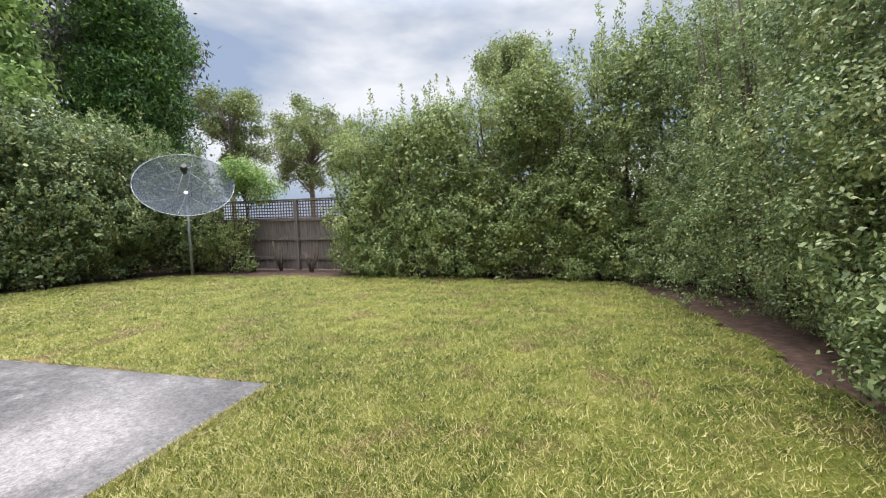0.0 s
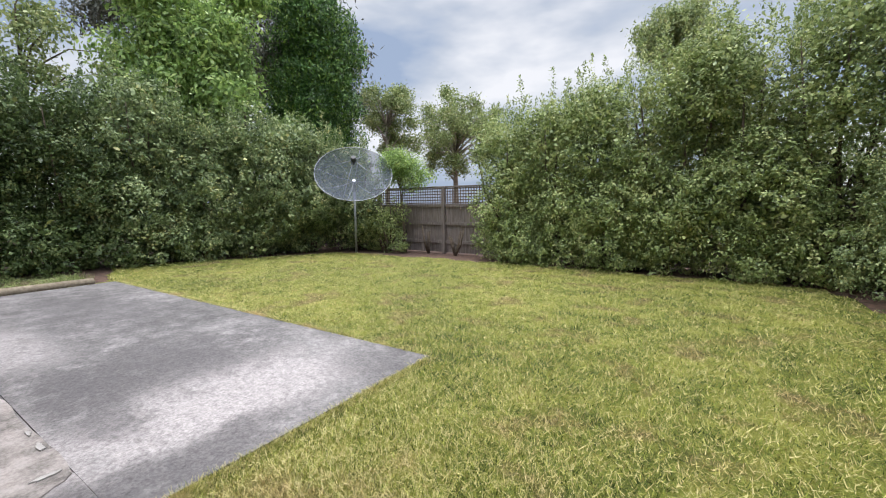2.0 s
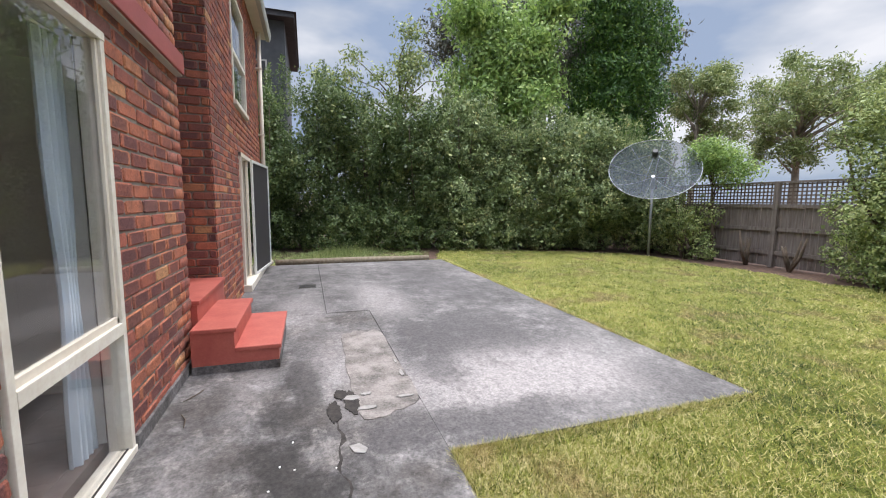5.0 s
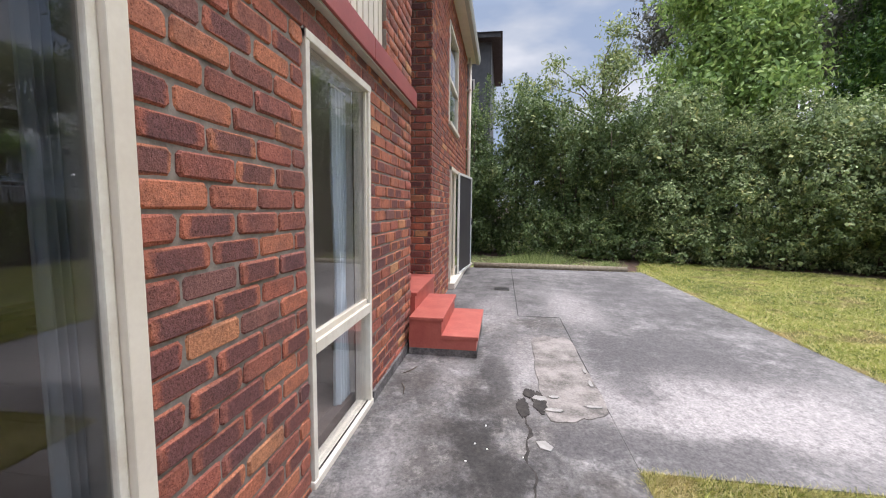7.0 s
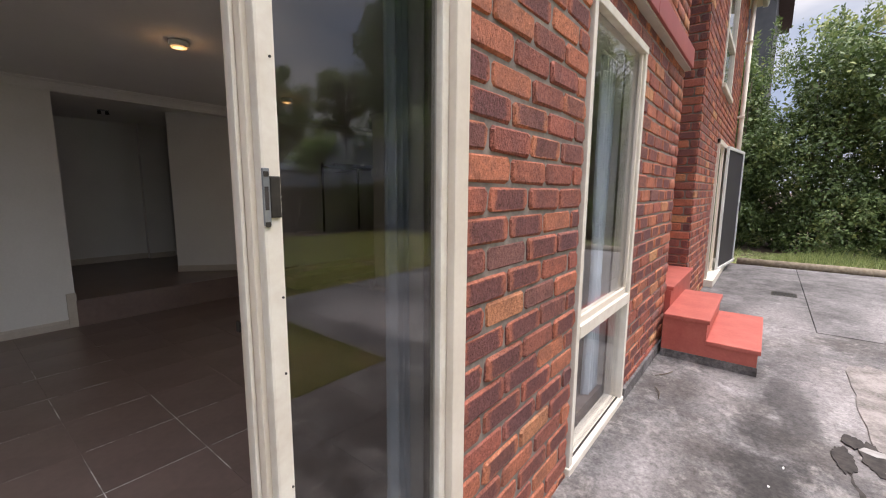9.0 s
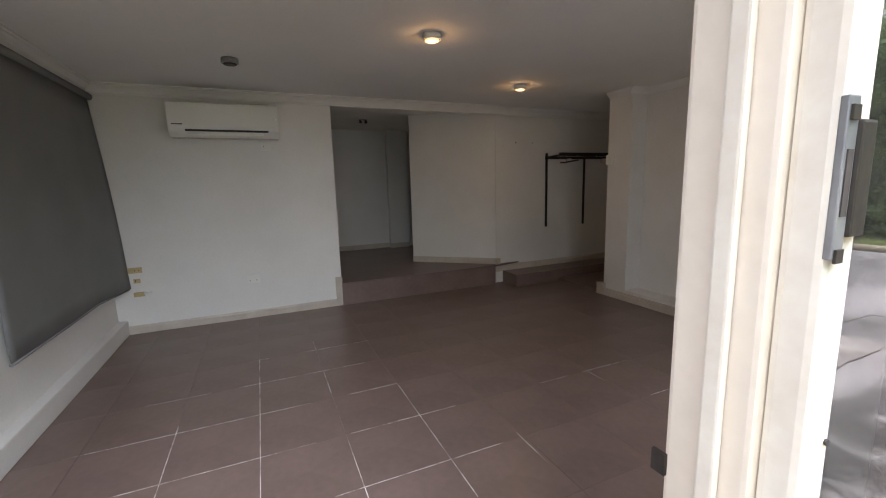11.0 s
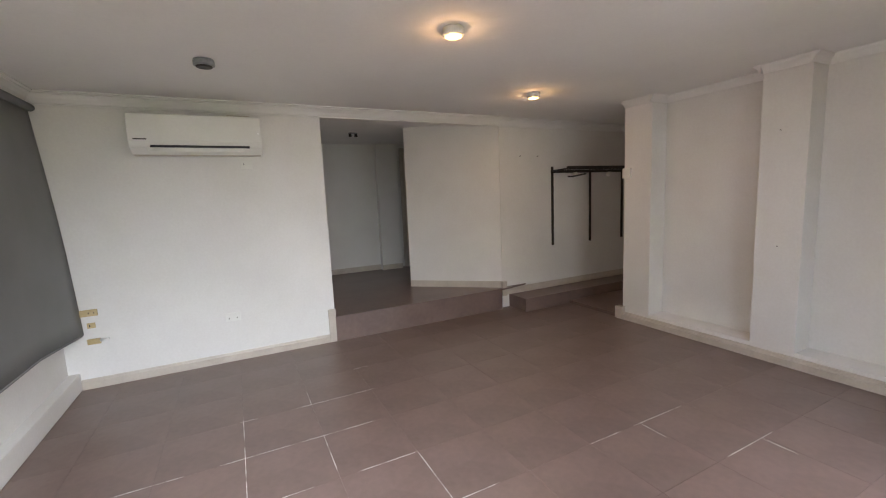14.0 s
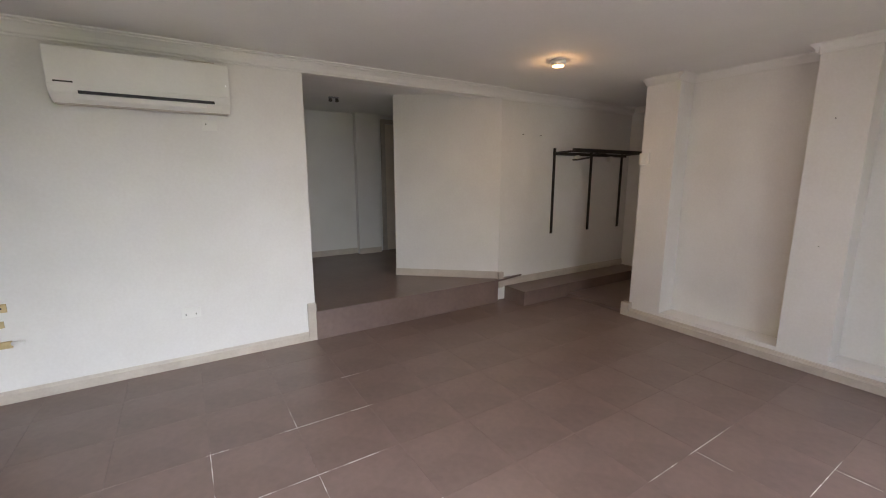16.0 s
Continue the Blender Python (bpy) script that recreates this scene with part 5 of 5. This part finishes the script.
# row behind the patio
for k, (x, y, h) in enumerate(((-13.0, -4.4, 4.7), (-13.0, -2.9, 4.6), (-13.0, -1.4, 4.5), (-13.0, 0.2, 4.8), (-12.9, 1.6, 4.2), (-12.7, 3.0, 4.1), (-12.2, 4.2, 4.5), (-11.7, 5.4, 3.8), (-11.1, 6.7, 3.8), (-10.4, 7.9, 3.6), (-9.6, 9.0, 3.2))):
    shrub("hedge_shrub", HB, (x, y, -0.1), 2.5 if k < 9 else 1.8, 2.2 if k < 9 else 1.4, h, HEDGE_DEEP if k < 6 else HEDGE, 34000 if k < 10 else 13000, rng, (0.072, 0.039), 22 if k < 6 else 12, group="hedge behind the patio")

# small trees in front of the fence
rt = np.random.default_rng(5)
tree("garden_tree", "small light green tree by the fence", (-7.75, 9.2, -0.1), 3.2, 0.05, [((rt.normal(0, 0.35), rt.normal(0, 0.15), 2.55 + rt.normal(0, 0.3)), (0.42, 0.35, 0.3)) for _ in range(14)], BRIGHT, BARK, 9000, rt, (0.075, 0.035), True, 0.9)
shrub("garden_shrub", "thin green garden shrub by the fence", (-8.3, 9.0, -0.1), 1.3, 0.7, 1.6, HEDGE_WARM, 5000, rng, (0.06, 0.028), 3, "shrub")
for x, y in ((-6.95, 9.25), (-5.95, 9.1)):
    st = thing("pruned_stump", "cut back bare shrub stems by the fence", "stump", (x, y, -0.1), "pruned stumps")
    for _ in range(5):
        dx, dy = rng.normal(0, 0.12, 2)
        part("stem", rod([(0, 0, 0), (dx * 0.6, dy * 0.6, 0.3), (dx, dy, rng.uniform(0.45, 0.8))], [0.04, 0.03, 0.016], 6), BARK, st)


def clumps(k, centre, spread, size, r):
    return [((centre[0] + r.normal(0, spread[0]), centre[1] + r.normal(0, spread[1]), centre[2] + r.normal(0, spread[2])), tuple(size * r.uniform(0.7, 1.3) * np.array([1, 1, 0.65]))) for _ in range(k)]


def crown_of(k, centre, radii, size, r):
    """Clumps spread evenly through an ellipsoid."""
    d = unit(r.normal(0, 1, (k, 3))) * (r.random((k, 1)) ** 0.4) * np.array(radii)
    return [(tuple(np.array(centre) + q), tuple(size * r.uniform(0.65, 1.35) * np.array([1, 1, 0.62]))) for q in d]


r2 = np.random.default_rng(11)
tree("ash_tree", "bright green leafy tree above the hedge", (-13.9, 6.4, -0.1), 8.4, 0.16, clumps(56, (0.2, 0, 5.2), (0.9, 0.95, 1.45), 0.9, r2), BRIGHT, BARK, 48000, r2, (0.17, 0.085), True, 0.9)
con = [((r2.normal(0, 0.25), r2.normal(0, 0.25), 1.0 + i * 0.5), (1.75 * min(1, (27 - i) / 16) * r2.uniform(0.85, 1.1), 1.75 * min(1, (27 - i) / 16) * r2.uniform(0.85, 1.1), 0.7)) for i in range(25)]
tree("cypress_tree", "tall dense dark green conifer above the hedge", (-13.3, 10.7, -0.1), 13.5, 0.3, con, CYPRESS, BARK, 90000, r2, (0.15, 0.055), False, 0.4, -0.5)
tree("dark_gum_tree", "tall dark grey-green gum tree behind the conifer", (-18.8, 11.2, -0.1), 15.0, 0.24, clumps(70, (0, 0, 10.0), (2.2, 2.8, 2.2), 1.2, r2), GUM_DARK, BARK, 52000, r2, (0.26, 0.08), True, 1.0)
tree("gum_tree", "slender gum tree with pale limbs and open crown", (-14.6, 16.3, -0.1), 7.4, 0.13, crown_of(34, (0.2, 0.1, 6.3), (1.4, 1.4, 1.25), 0.34, r2) + crown_of(9, (0.3, 0.4, 4.5), (1.3, 1.3, 0.8), 0.32, r2), GUM, BARK_PALE, 13000, r2, (0.16, 0.055), True, 1.0)
tree("gum_tree", "broad gum tree with pale limbs and brownish leaves", (-12.7, 20.1, -0.1), 8.0, 0.2, crown_of(84, (0, 0, 5.3), (2.8, 2.8, 2.6), 0.36, r2), GUM, BARK_PALE, 24000, r2, (0.17, 0.055), True, 1.0)
tree("gum_tree", "gum tree showing above the hedge", (-2.1, 19.8, -0.1), 9.6, 0.22, crown_of(26, (0.2, 0, 8.1), (1.4, 1.3, 1.3), 0.52, r2), GUM, BARK_PALE, 17000, r2, (0.18, 0.06), True, 0.9)
tree("pale_tree", "airy pale green tree standing behind the patio hedge", (-15.6, 3.2, -0.1), 6.8, 0.12, clumps(20, (0, 0, 5.4), (0.7, 1.1, 0.8), 0.42, r2), GUM, BARK, 5500, r2, (0.14, 0.065), True, 1.0)

# neighbour's house beyond the hedge
nb = thing("neighbour_house", "dark grey two-storey house with black roof beyond the hedge", "house", (-28.0, -4.5, -0.1))
part("wall", solid(-4, 4, -6, 3.3, 0, 10.6), mottled("dark_render", (0.05, 0.055, 0.06), (0.08, 0.085, 0.09), 2, 0.8), nb)
part("fascia", solid(-4.6, 4.6, -6.6, 3.8, 10.6, 10.85), ROOF, nb)
bm = bmesh.new()
a = [bm.verts.new(v) for v in ((-4.7, -6.7, 10.85), (4.7, -6.7, 10.85), (4.7, 3.9, 10.85), (-4.7, 3.9, 10.85))]
t0, t1 = bm.verts.new((0, -2.6, 11.4)), bm.verts.new((0, 0.4, 11.4))
for f in ((a[0], a[1], t0), (a[1], a[2], t1, t0), (a[2], a[3], t1), (a[3], a[0], t0, t1), (a[3], a[2], a[1], a[0])):
    bm.faces.new(f)
part("roof", bm, ROOF, nb)
wnd = part("window", solid(4.0, 4.03, 1.0, 2.4, 6.8, 8.6), GUTTER, nb)
part("pane", solid(4.031, 4.04, 1.08, 2.32, 6.88, 8.52), BLACK, wnd)

# log edging at the end of the patio, drain, cracks, litter
log = thing("log_edging", "weathered timber log edging the patio", "log", (0, 0, 0))
part("log", rod([(-9.45, -1.0, -0.03), (-9.44, 0.6, -0.025), (-9.45, 2.35, -0.03)], [0.075, 0.08, 0.07], 10), LOG, log)
n_t = 9000
tx, ty = rng.uniform(-11.9, -9.55, n_t), rng.uniform(-1.6, 2.4, n_t)
th, tw_ = rng.uniform(0.05, 0.28, n_t) * (0.6 + 0.5 * np.sin(2.3 * ty + 1.1 * tx)), rng.uniform(0.004, 0.009, n_t)
tl, ta_ = rng.normal(0, 0.07, (n_t, 2)), rng.uniform(0, 6.28, n_t)
v = np.stack([np.stack([tx - tw_ * np.cos(ta_), ty - tw_ * np.sin(ta_), tx * 0 - 0.11], 1), np.stack([tx + tw_ * np.cos(ta_), ty + tw_ * np.sin(ta_), tx * 0 - 0.11], 1), np.stack([tx + tl[:, 0], ty + tl[:, 1], -0.1 + th], 1)], 1).reshape(-1, 3)
tagged(raw_mesh("weeds", v, np.arange(len(v)).reshape(-1, 3), HEDGE_WARM), "long green and dry weeds behind the log edging", "weeds", kind="stuff")
drain = thing("drain_grate", "black square drain grate set in the concrete", "drain", (-6.95, -0.36, G))
part("rim", solid(-0.13, 0.13, -0.13, 0.13, -0.02, 0.001, 0.002), IRON, drain)
for k in range(7):
    part("bar", solid(-0.11, 0.11, -0.105 + k * 0.033, -0.09 + k * 0.033, 0.001, 0.006, 0.001), BLACK, drain)


# flat strip laid on the slab, its dark colour giving the crack's depth
def crack(name, line, widths, z):
    bm = bmesh.new()
    L, R = [], []
    for (x, y), w in zip(line, widths):
        L.append(bm.verts.new((x + rng.normal(0, 0.006), y - w / 2, z)))
        R.append(bm.verts.new((x + rng.normal(0, 0.006), y + w / 2, z)))
    for i in range(len(line) - 1):
        bm.faces.new((L[i], L[i + 1], R[i + 1], R[i]))
    return tagged(part(name, bm, CRACK_SHADE), "flat dark strip drawn as an open crack in the concrete", "crack", kind="structure")


crack("crack", [(-1.45 - 0.06 * i, -0.195 + 0.02 * math.sin(i * 0.8) + 0.012 * math.sin(i * 1.9) + 0.004 * math.sin(i * 5.1)) for i in range(22)], [0.006 + 0.009 * ((i * 7) % 4) * (i / 22) for i in range(22)], G + 0.0012)


def ragged(cx, cy, rx, ry, power, rough, z0, z1, seed):
    """A flat piece with a broken outline round a rounded rectangle."""
    r = random.Random(seed)
    pts, w = [], 1.0
    for k in range(44):
        a = 2 * math.pi * k / 44
        c, q = math.cos(a), math.sin(a)
        w = 0.55 * w + 0.45 * (1 + r.uniform(-rough, rough))
        d = w / (abs(c) ** power + abs(q) ** power) ** (1 / power)
        pts.append((cx + rx * d * c, cy + ry * d * q))
    return prism(pts, z0, z1)


tagged(part("skim_coat", ragged(-3.52, 0.150, 0.86, 0.212, 6, 0.13, G - 0.01, G + 0.004, 4), SKIM), "broken pale skim coat on the patio concrete", "concrete patch", kind="structure")
# hollows are dark plates on the slab, their shade put in as colour
for k, (cx, cy, rx, ry) in enumerate(((-2.90, -0.09, 0.16, 0.05), (-2.80, -0.205, 0.13, 0.045), (-3.02, -0.15, 0.07, 0.04))):
    tagged(part("pothole", ragged(cx, cy, rx, ry, 2, 0.34, G + 0.001, G + 0.0052 + 0.0004 * k, 20 + k), CRACK_SHADE), "flat dark patch drawn as a broken hollow in the concrete", "hollow", kind="structure")
for k, (cx, cy, rx, ry) in enumerate(((-2.78, 0.0, 0.022, 0.06), (-2.87, 0.27, 0.016, 0.05), (-3.25, 0.33, 0.06, 0.015), (-2.98, 0.02, 0.02, 0.035), (-3.5, 0.33, 0.04, 0.012))):
    lip = thing("skim_fragment", "loose pale fragment of broken skim coat", "debris", (cx, cy, G + 0.003), "skim fragments")
    part("chip", ragged(0, 0, rx, ry, 2, 0.5, 0.0, 0.009, 40 + k), PAPER, lip)
for k in range(7):
    r_ = random.Random(70 + k)
    fl = thing("paint_fleck", "tiny white paint fleck fallen on the concrete", "debris", (r_.uniform(-2.6, -1.6), r_.uniform(-0.8, -0.2), G), "paint flecks")
    part("chip", ragged(0, 0, r_.uniform(0.004, 0.009), r_.uniform(0.003, 0.006), 2, 0.4, -0.001, 0.003, k), PLASTIC, fl)
for x, y, a in ((-2.36, -0.10, 0.4), (-2.96, -0.08, 1.2)):
    fl = thing("flake", "pale broken flake lying on the concrete", "debris", (x, y, G), "flakes")
    fl.rotation_euler = (0, 0, a)
    part("chip", prism([(-0.05, -0.035), (0.02, -0.04), (0.06, 0.0), (0.03, 0.035), (-0.04, 0.02)], 0.0, 0.006), PAPER, fl)
for x, y, a in ((-2.95, -1.08, 0.3), (-3.3, -1.1, -0.5)):
    tw = thing("twig", "dark dry twig on the concrete by the wall", "twig", (x, y, G), "twigs")
    tw.rotation_euler = (0, 0, a)
    part("stick", rod([(-0.09, 0, 0.006), (0, 0.015, 0.01), (0.09, 0.0, 0.006)], [0.003, 0.004, 0.002], 5), BARK, tw)

# ---- floor tiles ----
floor = thing("floor", "brown glazed floor tiles with worn white joints", "tiled floor", kind="structure")
TX, TY = 0.40, 0.405
tm = solid(-TX / 2 + 0.0007, TX / 2 - 0.0007, -TY / 2 + 0.0007, TY / 2 - 0.0007, -0.006, 0.0, 0.0006)
tile_me = bpy.data.meshes.new("tile")
tm.to_mesh(tile_me)
tm.free()
tile_me.materials.append(TILE)
for i in range(-9, 3):
    for j in range(-6, 5):
        x, y = -0.02 + (i + 0.5) * TX, -3.06 + (j + 0.5) * TY
        if y > -1.5 or y < SOUTH - 0.2:
            continue
        t = new("tile", tile_me)
        t.parent = floor
        t.location = (x, y, rng.uniform(-0.0002, 0.0002))

CHALK = mottled("worn_white_grout", (0.30, 0.26, 0.24), (0.85, 0.83, 0.80), 9, 0.85, lo=0.42, hi=0.52)


def joint_line(x0, y0, x1, y1):
    """A stretch of tile joint worn to white, uneven in width."""
    d = Vector((x1 - x0, y1 - y0, 0))
    s = Vector((-d.y, d.x, 0)).normalized()
    k = max(3, int(d.length / 0.04))
    bm = bmesh.new()
    rows2 = []
    for i in range(k + 1):
        w = (0.0009 + 0.0013 * abs(math.sin(i * 1.7 + x0 * 9 + y0 * 5))) * (0.3 if i in (0, k) else 1)
        q = Vector((x0, y0, 0.0012)) + d * (i / k)
        rows2.append((bm.verts.new(q - s * w), bm.verts.new(q + s * w)))
    for a, b in zip(rows2, rows2[1:]):
        bm.faces.new((a[0], a[1], b[1], b[0]))
    bmesh.ops.recalc_face_normals(bm, faces=bm.faces)
    part("worn_joint", bm, CHALK, floor, "white worn tile joint")


for x, a, b in ((-0.02, -2.35, -3.98), (0.38, -2.45, -3.55), (0.78, -2.5, -3.15), (-0.42, -2.5, -3.0), (-0.42, -3.52, -3.86), (-0.82, -2.4, -3.46), (-0.02, -4.05, -4.3), (-0.42, -4.27, -4.5), (-1.2, -2.45, -2.7), (-2.0, -2.9, -3.06), (-2.4, -2.5, -2.66)):
    joint_line(x, a, x, b)
for y, a, b in ((-2.655, 0.9, 0.1), (-2.655, -0.3, -1.1), (-3.06, 0.95, -0.28), (-3.06, -0.44, -1.05), (-3.465, 0.85, -0.3), (-3.465, -0.5, -0.82), (-3.87, 0.6, 0.25), (-3.87, 0.1, -0.75), (-4.275, -0.3, -0.85), (-4.275, 0.0, -0.1), (-4.68, -0.75, -1.0), (-3.06, -1.62, -1.85), (-3.06, -1.95, -2.36), (-2.655, -2.1, -2.5)):
    joint_line(a, y, b, y)

# ---- bricks ----


def brick_arrays(L, H, D, r):
    """A worn brick: blunt uneven corners, a rolled edge, sides running back into the wall. Front at y = 0."""
    m = min(L * 0.3, 0.03)

    def ring(inset, y, wob):
        k = [min(m, r.uniform(0.006, 0.017)) for _ in range(4)]
        a, b, c, d = inset, L - inset, inset, H - inset
        pts = [(a + k[0], c), (b - k[1], c), (b, c + k[1]), (b, d - k[2]), (b - k[2], d), (a + k[3], d), (a, d - k[3]), (a, c + k[0])]
        return [(x + r.normal(0, wob), y + r.normal(0, wob * 0.5), z + r.normal(0, wob)) for x, z in pts]

    v = ring(0.0, -D, 0.001) + ring(0.0, -0.007, 0.0022) + ring(min(0.007, m * 0.4), 0.0, 0.0020)
    f = [(16, 23, 22, 21), (16, 21, 20, 17), (17, 20, 19, 18)]
    for i in range(8):
        k = (i + 1) % 8
        f.append((8 + i, 16 + i, 16 + k, 8 + k))
        f.append((i, 8 + i, 8 + k, k))
    return np.array(v), np.array(f)


def courses(x0, x1, z0, z1, holes, r):
    """Places of bricks (x, z, length) in stretcher bond, cut at the ends and round the holes."""
    out = []
    for k in range(int(round((z1 - z0) / COURSE))):
        z = z0 + k * COURSE
        spans = [(x0, x1)]
        for h in holes:
            if h[2] < z + COURSE * 0.5 < h[3]:
                nxt = []
                for a, b in spans:
                    if h[1] <= a or h[0] >= b:
                        nxt.append((a, b))
                    else:
                        if h[0] > a:
                            nxt.append((a, h[0]))
                        if h[1] < b:
                            nxt.append((h[1], b))
                spans = nxt
        for a, b in spans:
            x = math.floor((a + 1.075) / LENGTH) * LENGTH - 1.075 + (LENGTH / 2 if (k + 1) % 2 == 0 else 0) - LENGTH
            while x < b:
                s, e = max(x, a), min(x + LENGTH - 0.011, b)
                if e - s > 0.014:
                    out.append((s, z, e - s))
                x += LENGTH
    return out


variants = {}
br_rng = np.random.default_rng(3)


def lay(wall, places, near, singles, put):
    """Bricks of one wall: the nearest ones singly, the rest joined. put(x, z, length) gives the brick's place and turn."""
    rest_v, rest_f, off = [], [], 0
    H = COURSE - 0.0105
    for i, (x, z, L) in enumerate(sorted(places, key=near)):
        at, turn = put(x, z, L)
        at = at + np.array([0, br_rng.normal(0, 0.0018), 0]) if turn == 0 else at
        if i < singles:
            key = (round(L, 2), i % 5)
            if key not in variants:
                v, f = brick_arrays(round(L, 3), H, 0.05, br_rng)
                variants[key] = bpy.data.meshes.new("brick")
                variants[key].from_pydata(v.tolist(), [], f.tolist())
                variants[key].materials.append(BRICK)
            ob = new("brick", variants[key])
            ob.parent = wall
            ob.location, ob.rotation_euler = at + np.array([0, 0, br_rng.normal(0, 0.0012)]), (0, 0, radians(turn))
        else:
            v, f = brick_arrays(L, H, 0.05, br_rng)
            if turn:
                v = np.stack([v[:, 1], -v[:, 0], v[:, 2]], 1)
            rest_v.append(v + at)
            rest_f.append(f + off)
            off += len(v)
    if rest_v:
        tagged(raw_mesh("brickwork", np.concatenate(rest_v), np.concatenate(rest_f), BRICKS, wall), "", "", kind="stuff")


main_list = [b for b in courses(RECESS - 0.003, 6.0, BED + 0.005, TOP, MAIN_HOLES + [(-9, 9, 2.2, 2.33)], br_rng) if b[0] < 3.2]
lay(wall_main, main_list, lambda b: abs(b[0] + 1.6) + abs(b[1] - 1.0) * 0.5, 300, lambda x, z, L: (np.array([x, WALL, z]), 0))
lay(wall_wing, courses(WING_END, WING_X + 0.004, BED + 0.005, TOP, WING_HOLES, br_rng), lambda b: abs(b[0] + 5.0) + abs(b[1] - 1.2) * 0.6, 300, lambda x, z, L: (np.array([x, WALL, z]), 0))
lay(wall_rec, courses(-3.0, WALL - 0.012, BED + 0.005, TOP, [], br_rng), lambda b: abs(b[0] + 1.2) + abs(b[1] - 1.4) * 0.3, 200, lambda x, z, L: (np.array([WING_X, x + L, z]), -90))
